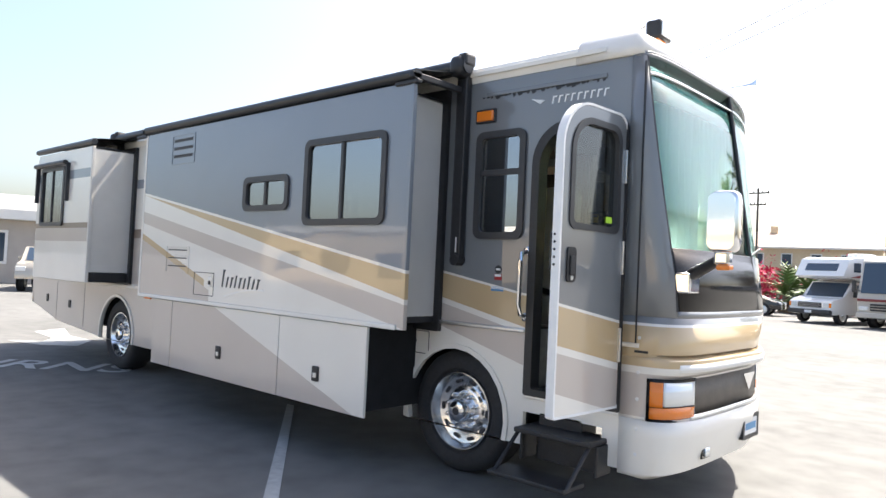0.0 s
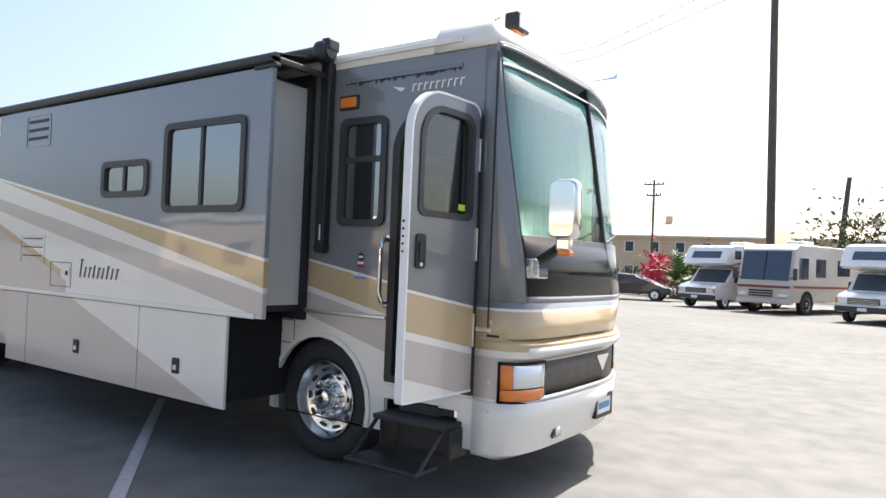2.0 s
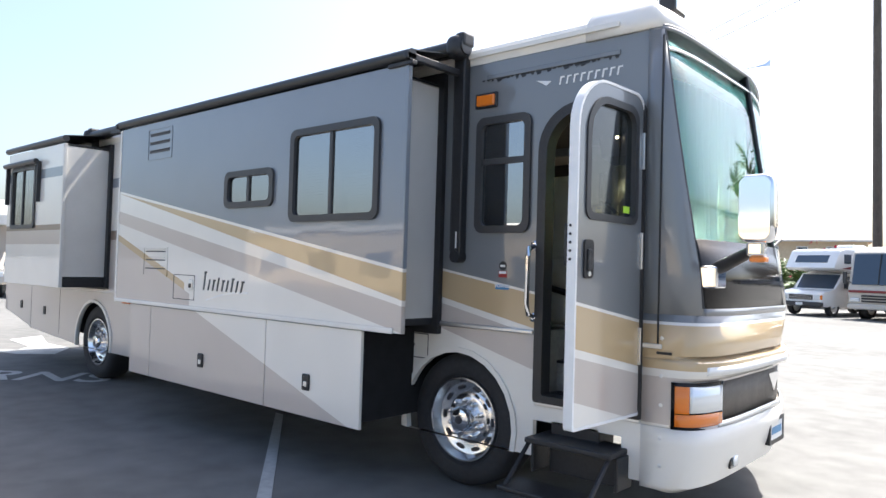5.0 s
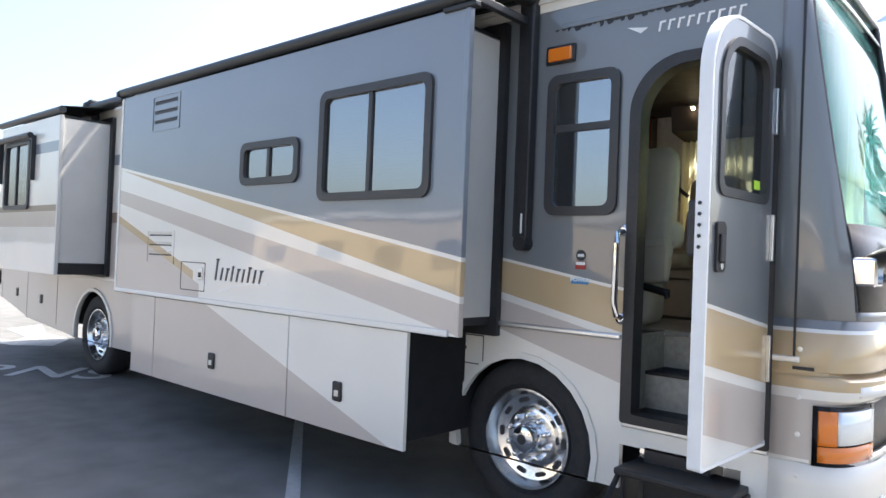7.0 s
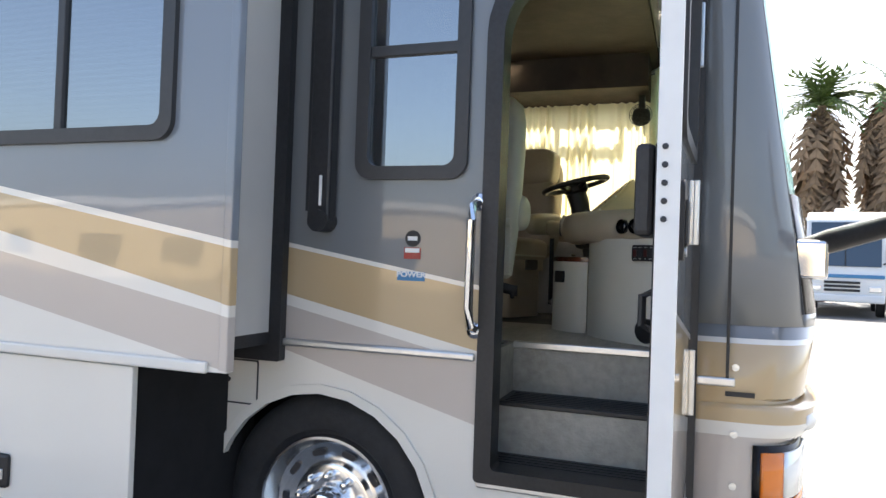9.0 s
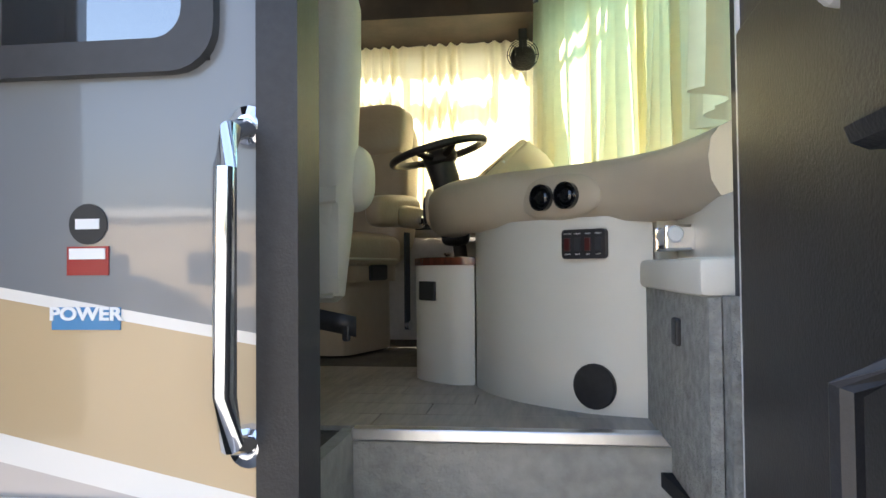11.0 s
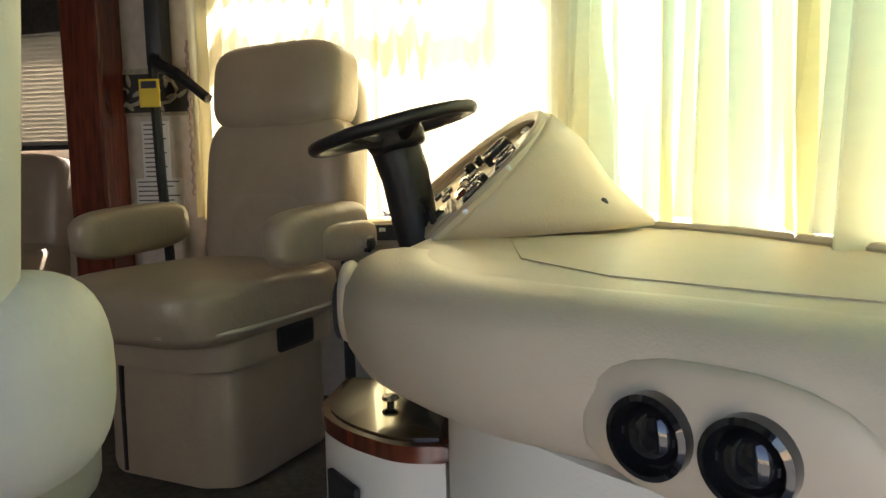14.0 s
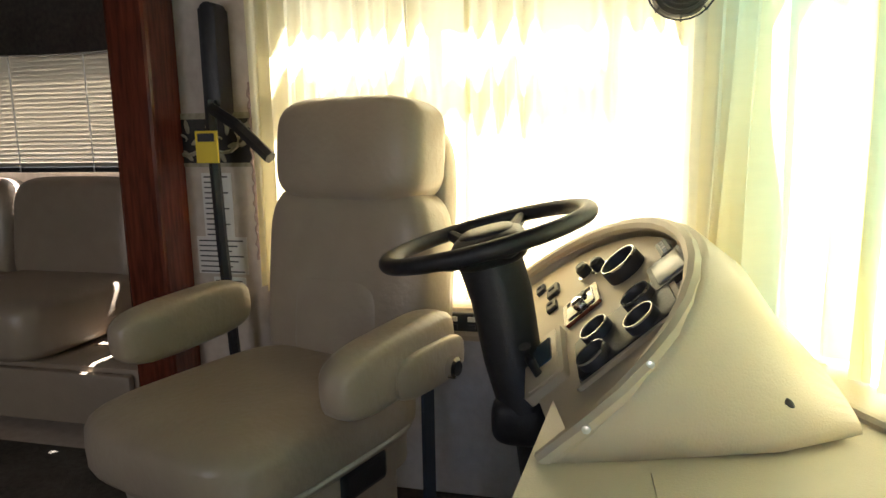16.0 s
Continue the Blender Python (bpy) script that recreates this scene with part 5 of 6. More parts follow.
def bin_outline(k):
    return [(-2.80 + (a + 2.80) * k, 5.45 + (b - 5.45) * k) for a, b in binp]


wb = tagged(part("waste_bin", prism(binp, "z", FLOOR, 1.555, 0.004), vinyl_white, smooth=True), "off-white waste bin cabinet with a wooden lid", "bin")
part("lid_rim", prism(bin_outline(1.05), "z", 1.555, 1.578, 0.005), cherry, wb, "cherry wood lid rim", True)
part("lid_inlay", prism(bin_outline(0.9), "z", 1.578, 1.5805), burl, wb, "dark burl lid inlay")
part("lid_knob", lathe([(0.006, 0), (0.006, 0.006), (0.014, 0.010), (0.012, 0.015), (0.001, 0.016)], "z", (-2.80, 5.45, 1.58), 14), chrome, wb)
bm = bx(-0.045, 0.045, -0.006, 0.004, -0.03, 0.03, 0.003)
bm.transform(pose(-2.852, 5.356, 1.475, 0, 0, -50))
part("bin_label", bm, black_plastic, wb, "black finger pull")

# instrument hood
def hood_row(x0, lean, z0, h, yc, half, n=20, skew=0.0):
    return [(x0 - skew * (1 - math.cos(math.pi * i / n)) / 2 + (lean + skew / 2) * math.sin(math.pi * i / n) ** 0.85, yc - half * math.cos(math.pi * i / n), z0 + h * math.sin(math.pi * i / n) ** 0.85) for i in range(n + 1)]


front_r = hood_row(-2.765, 0.19, 1.805, 0.265, 6.19, 0.44, skew=0.22)
rows = [front_r, hood_row(-2.73, 0.18, 1.805, 0.265, 6.19, 0.435, skew=0.20), hood_row(-2.60, 0.13, 1.81, 0.20, 6.19, 0.40, skew=0.10), hood_row(-2.45, 0.05, 1.815, 0.10, 6.17, 0.34), hood_row(-2.33, 0.0, 1.82, 0.02, 6.15, 0.25)]
hood = sheet(rows, 0.014, vinyl_cream, "instrument_hood", dash, "cream instrument hood with a stitched rim")
hood.matrix_parent_inverse = di
dp("hood_rim", tube([Vector(q) for q in front_r], 0.014, 8), tan_panel, "", True)
face = hood_row(-2.735, 0.17, 1.79, 0.255, 6.19, 0.42, skew=0.22)
bmf = bmesh.new()
bmf.faces.new([bmf.verts.new(q) for q in face])
dp("instrument_panel", bmf, tan_panel, "tan instrument panel with gauges and switches")
fn = Vector((-0.255, -0.067, 0.28)).normalized()


def on_face(y, s, lift=0.003):
    """A frame on the instrument panel: z out of it, y up it."""
    c = Vector((-2.735 - 0.22 * (y - 5.77) / 0.84 + 0.28 * s, y, 1.79 + 0.255 * s)) + fn * lift
    up = (Vector((0.28, 0, 0.255)) - fn * fn.dot(Vector((0.28, 0, 0.255)))).normalized()
    side = up.cross(fn)
    return Matrix(((side.x, up.x, fn.x, c.x), (side.y, up.y, fn.y, c.y), (side.z, up.z, fn.z, c.z), (0, 0, 0, 1)))


def fp(name, bm, m, material, parent=None, label=""):
    bm.transform(m)
    return dp(name, bm, material, label, True, parent)


def dial(y, s, r, deep=0.016):
    m = on_face(y, s)
    g = fp("gauge", lathe([(r, -0.01), (r, deep), (r * 0.9, deep + 0.004), (r * 0.84, deep), (r * 0.8, 0.004), (0.001, 0.004)], "z", n=28), m, dark_slot, None, "round gauge in a deep black bezel")
    fp("bezel", ring(*([(q * math.cos(a), q * math.sin(a)) for a in [2 * math.pi * k / 28 for k in range(28)]] for q in (r * 0.95, r * 0.915)), "z", deep + 0.001, deep + 0.006), m, chrome, g)
    for k in range(9):
        a = radians(-30 + 30 * k)
        q = m @ Matrix.Rotation(a, 4, "Z")
        fp("tick", bx(r * 0.6, r * 0.76, -0.0008, 0.0008, 0.0045, 0.0052), q, white_print, g)
    fp("needle", bx(-r * 0.1, r * 0.6, -0.001, 0.001, 0.006, 0.007), m @ Matrix.Rotation(radians(200), 4, "Z"), red_mat, g)


def panel_box(name, y, s, w, h, mat_, rim=None, deep=0.010, label=""):
    m = on_face(y, s)
    g = fp(name, prism(rrect(-w, w, -h, h, min(w, h) * 0.25, 4), "z", -0.008, deep, 0.002), m, mat_, None, label)
    if rim:
        fp("surround", ring(rrect(-w - 0.010, w + 0.010, -h - 0.010, h + 0.010, 0.008, 4), rrect(-w, w, -h, h, 0.004, 4), "z", -0.006, deep - 0.003), m, rim, g)
    return g, m


# raised black pod that carries the main gauges along the rim
panel_box("gauge_pod", 6.01, 0.52, 0.075, 0.10, black_plastic, tan_panel, 0.008, "black gauge pod")
for y, s in ((5.965, 0.34), (5.965, 0.60), (6.045, 0.42), (6.045, 0.66)):
    dial(y, s, 0.030, 0.020)
dial(6.235, 0.74, 0.042, 0.022)
g, m = panel_box("monitor", 6.085, 0.86, 0.045, 0.028, shader("grey_screen", (0.30, 0.29, 0.27), 0.25), black_plastic, 0.012, "grey rear-view monitor")
g, m = panel_box("radio", 6.17, 0.93, 0.035, 0.012, black_plastic, None, 0.012)
for k in range(4):
    fp("button", bx(-0.026 + k * 0.015, -0.016 + k * 0.015, -0.004, 0.004, 0.011, 0.014), m, white_print, g)
g, m = panel_box("ignition_plate", 6.235, 0.44, 0.040, 0.034, black_gloss, cherry, 0.008, "ignition switch plate in a wood surround")
fp("ignition_switch", lathe([(0.014, 0.006), (0.014, 0.020), (0.009, 0.024), (0.001, 0.024)], "z", n=16), m @ Matrix.Translation((0.014, 0, 0)), chrome, g)
fp("rocker", bx(-0.030, -0.008, -0.018, 0.018, 0.007, 0.014, 0.002), m, black_plastic, g)
for y, s in ((6.335, 0.66), (6.365, 0.58)):
    m = on_face(y, s)
    g = fp("knob", lathe([(0.016, -0.004), (0.015, 0.022), (0.008, 0.028), (0.001, 0.028)], "z", n=18), m, black_plastic)
    fp("knob_ring", lathe([(0.021, -0.002), (0.021, 0.005), (0.015, 0.006)], "z", n=18), m, chrome, g)
for y, s, w in ((6.43, 0.58, 0.020), (6.43, 0.36, 0.028), (6.50, 0.30, 0.020), (6.35, 0.30, 0.022)):
    g, m = panel_box("switch_block", y, s, w, w * 0.6, black_plastic, None, 0.007)
    fp("rocker", bx(-w * 0.5, w * 0.1, -w * 0.3, w * 0.3, 0.006, 0.011, 0.001), m, dark_slot, g)
# lower shelf beside the column with its selector
g, m = panel_box("selector_recess", 6.10, 0.12, 0.09, 0.035, tan_panel, tan_panel, 0.016, "raised tan selector housing")
fp("selector_plate", prism(rrect(-0.060, 0.030, -0.022, 0.024, 0.006), "z", 0.015, 0.019), m, bg_glass, g)
fp("selector_lever", tube([(0.05, -0.01, 0.014), (0.052, 0.0, 0.05), (0.058, 0.012, 0.075)], (0.008, 0.009, 0.012), 10), m, black_plastic, g)
for s in (0.12, 0.35, 0.62, 0.9):
    i = int(s * 10)
    q = Vector(front_r[i])
    dp("hood_screw", lathe([(0.001, -0.016), (0.006, -0.015), (0.007, -0.008)], "y", q, 10), alu)
dp("hood_badge", pillow(-2.44, 5.86, 1.86, 0.016, 0.008, 0.02, 2.5), dark_slot, "", True)
# steering wheel on its column
sw_t = thing("steering_wheel", "black leather-rimmed steering wheel on a tilted column", "steering wheel", (-2.92, 6.19, 2.05))
tiltm = Vector((-0.25, -0.03, 0.96)).to_track_quat("Z", "Y").to_matrix().to_4x4()


def sp2(name, bm, material, label="", move=True):
    if move:
        bm.transform(tiltm)
    return part(name, bm, material, sw_t, label, True)


tor = [[((0.205 + 0.0165 * math.cos(g)) * math.cos(a), (0.205 + 0.0165 * math.cos(g)) * math.sin(a), 0.0165 * math.sin(g)) for g in [2 * math.pi * k / 12 for k in range(12)]] for a in [2 * math.pi * i / 48 for i in range(49)]]
bm = loft(tor, caps=False)
bmesh.ops.remove_doubles(bm, verts=bm.verts, dist=0.0002)
sp2("rim", bm, black_plastic, "black leather rim")
sp2("hub", pillow(0, 0, -0.025, 0.085, 0.075, 0.035, 3.5), black_plastic)
sp2("horn_pad", pillow(0, 0, 0.004, 0.065, 0.055, 0.012, 3), black_plastic)
for a in (0.35, math.pi - 0.35, math.pi + 0.5, -0.5):
    sp2("spoke", tube([(0.05 * math.cos(a), 0.05 * math.sin(a), -0.025), (0.13 * math.cos(a), 0.13 * math.sin(a), -0.02), (0.20 * math.cos(a), 0.20 * math.sin(a), -0.002)], (0.02, 0.016, 0.012), 8), black_plastic)
sp2("column", tube([(0.0, 0.0, -0.03), (0.03, -0.005, -0.12), (0.055, -0.02, -0.24), (0.085, -0.03, -0.34)], (0.065, 0.062, 0.058, 0.055), 18), black_plastic, "", False)
sp2("column_joint", pillow(0.075, -0.03, -0.36, 0.06, 0.055, 0.05, 3.5), black_plastic, "", False)
sp2("column_shaft", tube([(0.085, -0.03, -0.36), (0.15, -0.03, -0.86)], 0.03, 10), black_plastic, "", False)
sp2("stalk", tube([(0.06, -0.05, -0.30), (0.16, -0.14, -0.26)], 0.006, 6), black_plastic, "", False)

# curtains: pleated cloth along windows
def curtain(name, pts, z0, z1, pleats, depth, seed, flare=0.0, label="slubbed cream linen curtain, drawn, gathered in pleats"):
    r = random.Random(seed)
    sp = smooth_path(pts, 12) if len(pts) > 2 else [Vector(pts[0]).lerp(Vector(pts[1]), k / 40) for k in range(41)]
    L = [0.0]
    for a, b in zip(sp, sp[1:]):
        L.append(L[-1] + (b - a).length)
    n = pleats * 10
    ph = [r.uniform(-0.5, 0.5) for _ in range(pleats + 2)]
    rows = []
    NZ = 14
    for j in range(NZ + 1):
        f = j / NZ
        row = []
        for i in range(n + 1):
            s = i / n * L[-1]
            k = max(q for q in range(len(L)) if L[q] <= s + 1e-9)
            k = min(k, len(sp) - 2)
            q = sp[k].lerp(sp[k + 1], (s - L[k]) / max(1e-6, L[k + 1] - L[k]))
            d = (sp[k + 1] - sp[k]).normalized()
            nn = Vector((-d.y, d.x))
            u = i / 10
            w = depth * (0.6 + 0.4 * math.sin(u * 0.9 + ph[int(u)])) * math.sin(2 * math.pi * u + ph[int(u) % 3] * (1 - f) * 1.5)
            w += depth * 0.35 * math.sin(4.7 * u + 3 * f + seed)
            w *= 0.6 + 0.7 * (1 - f)
            zz = z0 + (z1 - z0) * f + (0.012 * math.sin(u * 1.9 + seed) if j == 0 else 0)
            spread = flare * (1 - f) ** 2 * (i / n - 0.5)
            row.append((q.x + nn.x * w + d.x * spread, q.y + nn.y * w + d.y * spread, zz))
        rows.append(row)
    o = part(name, loft(rows, closed=False), curtain_mat, None, "", True)
    return tagged(o, label, "curtain", "cab curtains")


curtain("curtain", [(-3.68, 6.66), (-3.05, 6.66)], 1.80, 2.86, 13, 0.024, 1)
curtain("curtain", [(-3.06, 6.655), (-2.46, 6.65)], 1.82, 2.86, 11, 0.024, 2)
curtain("curtain", [(-2.47, 6.60), (-2.36, 6.40), (-2.24, 6.17)], 1.816, 2.88, 7, 0.03, 3, 0.05)
curtain("curtain", [(-2.27, 6.24), (-2.19, 5.96), (-2.14, 5.62)], 1.816, 2.88, 6, 0.035, 4, 0.04)
curtain("curtain", [(-2.13, 5.70), (-2.10, 5.46), (-2.10, 5.14)], 1.816, 2.88, 7, 0.035, 5, 0.04)
curtain("curtain", [(-2.095, 5.20), (-2.12, 4.92), (-2.16, 4.66)], 1.816, 2.88, 6, 0.035, 6, 0.04)
curtain("curtain", [(-2.155, 4.72), (-2.18, 4.53), (-2.255, 4.32)], 1.816, 2.88, 4, 0.03, 7, 0.03)
curtain("curtain", [(-3.50, 4.305), (-2.98, 4.305)], 1.80, 2.74, 9, 0.012, 9)
cr = inside("curtain_rail", tube([(-3.68, 6.68, 2.87), (-2.5, 6.66, 2.88), (-2.3, 6.35, 2.89), (-2.12, 5.5, 2.89), (-2.16, 4.7, 2.89), (-2.22, 4.40, 2.89)], 0.01, 6), white_trim)

# small fan, belt pillar, tag, cord
fan = thing("cab_fan", "small black wire-guarded fan by the curtain rail", "fan", (-2.55, 6.50, 2.55))
part("fan_body", pillow(0, 0.03, 0, 0.06, 0.03, 0.06, 2.5), black_plastic, fan, "", True)
for i in range(6):
    rr_ = 0.018 + i * 0.011
    pts = [(rr_ * math.cos(g), -0.025 - 0.02 * math.cos(rr_ * 18), rr_ * math.sin(g)) for g in [2 * math.pi * k / 24 for k in range(25)]]
    part("guard_ring", tube(pts, 0.0022, 5), black_plastic, fan)
for k in range(8):
    g = 2 * math.pi * k / 8
    part("guard_wire", tube([(0.01 * math.cos(g), -0.045, 0.01 * math.sin(g)), (0.075 * math.cos(g), -0.02, 0.075 * math.sin(g))], 0.002, 5), black_plastic, fan)
part("bracket", bx(-0.02, 0.02, 0.03, 0.10, -0.01, 0.20, 0.006), black_plastic, fan)
belt = thing("seat_belt_pillar", "black seat belt reel cover on the wall with webbing", "seat belt", (-3.80, 6.70, 2.45))
part("reel_cover", prism(rrect(-0.026, 0.026, -0.15, 0.17, 0.018), "y", -0.04, 0.03, 0.01), black_plastic, belt, "", True)
part("webbing", tube([(0.0, -0.05, -0.10), (0.005, -0.06, -0.22), (0.012, -0.06, -0.5), (0.03, -0.06, -0.85)], 0.016, 6), black_plastic, belt)
part("webbing", tube([(0.0, -0.05, -0.12), (0.10, -0.09, -0.17), (0.22, -0.13, -0.26)], 0.018, 6), black_plastic, belt)
part("yellow_tag", bx(-0.035, 0.035, -0.085, -0.078, -0.275, -0.185, 0.002), yellow_tag, belt, "yellow warning tag on the belt")
part("tag_print", bx(-0.026, 0.026, -0.087, -0.085, -0.215, -0.192), black_print, belt)
rope = bmesh.new()
tube([(-3.705 + 0.004 * math.sin(k * 1.9), 6.70, 2.40 - k * 0.012) for k in range(44)], [0.004 + 0.002 * (k % 2) for k in range(44)], 6, rope)
tagged(part("curtain_tieback", rope, shader("rope_cord", (0.30, 0.22, 0.20), 0.9)), "twisted cord tieback hanging beside the curtain", "cord")
spot = thing("ceiling_spot", "small lit ceiling spotlight", "lamp", (-3.45, 6.3, 2.90))
em = shader("lamp_glow", (1, 0.9, 0.7))
em.node_tree.nodes["Principled BSDF"].inputs["Emission Color"].default_value = (1, 0.8, 0.5, 1)
em.node_tree.nodes["Principled BSDF"].inputs["Emission Strength"].default_value = 25
part("housing", lathe([(0.045, 0.03), (0.045, 0.0), (0.03, -0.01)], "z", n=18), chrome, spot)
part("bulb", pillow(0, 0, -0.015, 0.014, 0.014, 0.012, 2, 12, 8), em, spot)


# ---------- the lot and the distance ----------
def wheel_bg(parent, x, y, r, w=0.22, axis="y"):
    o = part("wheel", lathe([(r * 0.62, -w / 2), (r * 0.95, -w / 2), (r, -w / 4), (r, w / 4), (r * 0.95, w / 2), (r * 0.62, w / 2)], axis, (x, y, r), 24), rubber, parent, "", True)
    part("rim", lathe([(r * 0.62, -w / 2 - 0.004), (r * 0.52, -w / 2 + 0.03), (r * 0.2, -w / 2 + 0.01), (r * 0.15, -w / 2 - 0.02), (r * 0.15, w / 2 + 0.02), (r * 0.2, w / 2 - 0.01), (r * 0.52, w / 2 - 0.03), (r * 0.62, w / 2 + 0.004)], axis, (x, y, r), 20), alu, o, "", True)


def side_prism(name, pts, w, material, parent, bevel=0.05, label=""):
    """A body from its side outline (along local y, nose at -y) and its width."""
    return part(name, prism(pts, "x", -w / 2, w / 2, bevel), material, parent, label, True)


def camper_van(label, at, turn, paint, stripe):
    t = thing("camper_van", label, "motorhome", at, turn, "parked motorhomes")
    side_prism("cab_body", [(0, 0.45), (0, 0.95), (0.25, 1.08), (0.95, 1.15), (1.55, 1.85), (2.6, 1.95), (2.6, 0.4), (0.1, 0.4)], 1.95, paint, t)
    side_prism("living_body", [(2.3, 0.5), (2.3, 2.0), (0.75, 2.0), (0.55, 2.1), (1.0, 2.85), (1.4, 2.95), (7.6, 2.95), (7.6, 0.5)], 2.3, paint, t, 0.06)
    w = part("windshield", prism([(1.02, 1.18), (1.50, 1.80), (1.46, 1.82), (0.98, 1.20)], "x", -0.85, 0.85), bg_glass, t)
    b = bmesh.new()
    prism([(0.70, 2.32), (0.93, 2.66), (0.90, 2.68), (0.67, 2.34)], "x", -0.75, 0.75, bm=b)
    part("overcab_window", b, bg_glass, t)
    for s in (-1, 1):
        part("cab_window", bx(s * 0.975 - 0.01, s * 0.975 + 0.01, 1.62, 2.25, 1.22, 1.75), bg_glass, t)
        part("side_window", bx(s * 1.15 - 0.01, s * 1.15 + 0.01, 1.25, 1.75, 2.30, 2.7), bg_glass, t)
        part("side_window", bx(s * 1.15 - 0.01, s * 1.15 + 0.01, 3.2, 4.2, 1.8, 2.4), bg_glass, t)
        part("stripe", prism([(1.0, 2.06), (2.2, 2.25), (7.5, 2.0), (7.5, 1.85), (2.2, 2.05)], "x", s * 1.151, s * 1.158), stripe, t)
        part("mirror", bx(s * 1.02, s * 1.2, 1.45, 1.55, 1.2, 1.5, 0.02), black_plastic, t)
        part("headlamp", bx(s * 0.62, s * 0.88, -0.02, 0.05, 0.72, 0.92, 0.02), lens, t)
        part("indicator", bx(s * 0.88, s * 0.97, -0.015, 0.10, 0.72, 0.92, 0.02), amber, t)
        for y in (0.85, 5.4):
            wheel_bg(t, s * 0.86, y, 0.38, axis="x")
    part("grille", bx(-0.55, 0.55, -0.03, 0.03, 0.70, 0.92, 0.01), black_plastic, t)
    for i in range(3):
        part("grille_bar", bx(-0.53, 0.53, -0.045, -0.02, 0.73 + i * 0.065, 0.745 + i * 0.065), chrome, t)
    part("bumper", bx(-0.98, 0.98, -0.10, 0.12, 0.42, 0.62, 0.04), dark_frame, t)
    part("number_plate", bx(-0.16, 0.16, -0.12, -0.10, 0.46, 0.58), white_print, t)
    part("roof_unit", bx(-0.4, 0.4, 3.2, 4.2, 2.94, 3.2, 0.08), paint, t)
    return t


def bus_front(label, at, turn, paint, stripe, name="parked_motorhome", length=8.5, glasscol=None):
    t = thing(name, label, "motorhome", at, turn, "parked motorhomes")
    side_prism("body", [(0.0, 0.5), (-0.12, 0.75), (-0.05, 1.25), (0.25, 2.75), (0.55, 2.98), (length, 2.98), (length, 0.55)], 2.4, paint, t, 0.09)
    part("windshield", prism([(-0.03, 1.42), (0.22, 2.66), (0.17, 2.68), (-0.08, 1.43)], "x", -1.05, 1.05), glasscol or bg_glass, t)
    part("windshield_bar", prism([(-0.05, 1.42), (0.16, 2.67), (0.14, 2.68), (-0.10, 1.43)], "x", -0.02, 0.02), black_plastic, t)
    for s in (-1, 1):
        for y0, y1, z0 in ((0.55, 1.35, 1.5), (2.0, 2.9, 1.6), (4.0, 5.2, 1.7)):
            part("side_window", bx(s * 1.2 - 0.012, s * 1.2 + 0.012, y0, y1, z0, 2.4), bg_glass, t)
        part("stripe", bx(s * 1.2 - 0.014, s * 1.2 + 0.014, 0.1, length - 0.1, 1.12, 1.22), stripe, t)
        part("lower_stripe", bx(s * 1.2 - 0.013, s * 1.2 + 0.013, 2.0, length - 0.1, 0.75, 0.95), tan_car, t)
        part("headlamp", bx(s * 0.7, s * 1.08, -0.15, -0.02, 0.72, 0.88, 0.03), lens, t)
        part("mirror", bx(s * 1.26, s * 1.42, -0.1, 0.0, 1.45, 1.95, 0.03), dark_frame, t)
        part("mirror_arm", tube([(s * 1.1, 0.0, 1.5), (s * 1.34, -0.05, 1.6)], 0.025, 6), dark_frame, t)
        for y in (1.25, 6.0):
            wheel_bg(t, s * 1.08, y, 0.44, 0.26, axis="x")
            # flat near-black disc imitates the shade inside the arch
            part("wheel_arch_shade", lathe([(0.56, -0.01), (0.56, 0.012), (0.001, 0.012)], "x", (s * 1.195, y, 0.46), 24), dark_void, t)
    part("front_stripe", bx(-1.15, 1.15, -0.135, -0.03, 1.10, 1.20, 0.01), stripe, t)
    for i in range(3):
        part("grille_slot", bx(-0.62, 0.45, -0.15, -0.02, 0.72 + i * 0.11, 0.79 + i * 0.11, 0.01), black_plastic, t)
    part("bumper", bx(-1.17, 1.17, -0.20, 0.2, 0.42, 0.64, 0.05), paint, t)
    part("roof_unit", bx(-0.4, 0.4, 2.5, 3.5, 2.97, 3.22, 0.08), white_car, t)
    part("awning", tube([(-1.24, 1.6, 2.85), (-1.24, length - 0.5, 2.85)], 0.06, 8), white_car, t)
    return t


def saloon(label, at, turn, paint):
    t = thing("parked_car", label, "car", at, turn, "parked cars")
    side_prism("body", [(0.0, 0.35), (0.0, 0.65), (0.2, 0.78), (1.15, 0.92), (1.9, 1.38), (3.0, 1.43), (3.9, 1.05), (4.6, 0.98), (4.7, 0.7), (4.65, 0.35)], 1.78, paint, t, 0.09)
    for s in (-1, 1):
        for a in ([(1.35, 0.97), (1.95, 1.32), (2.4, 1.36), (2.4, 0.97)], [(2.46, 0.97), (2.46, 1.36), (3.0, 1.36), (3.6, 1.02)]):
            part("side_window", prism(a, "x", s * 0.885, s * 0.897), bg_glass, t)
        for y in (0.85, 3.75):
            wheel_bg(t, s * 0.82, y, 0.33, axis="x")
        part("tail_lamp", bx(s * 0.55, s * 0.86, 4.62, 4.72, 0.72, 0.88, 0.02), red_mat, t)
        part("headlamp", bx(s * 0.5, s * 0.85, -0.01, 0.12, 0.60, 0.72, 0.02), lens, t)
    part("windshield", prism([(1.22, 0.98), (1.88, 1.36), (1.86, 1.38), (1.19, 0.99)], "x", -0.72, 0.72), bg_glass, t)
    return t


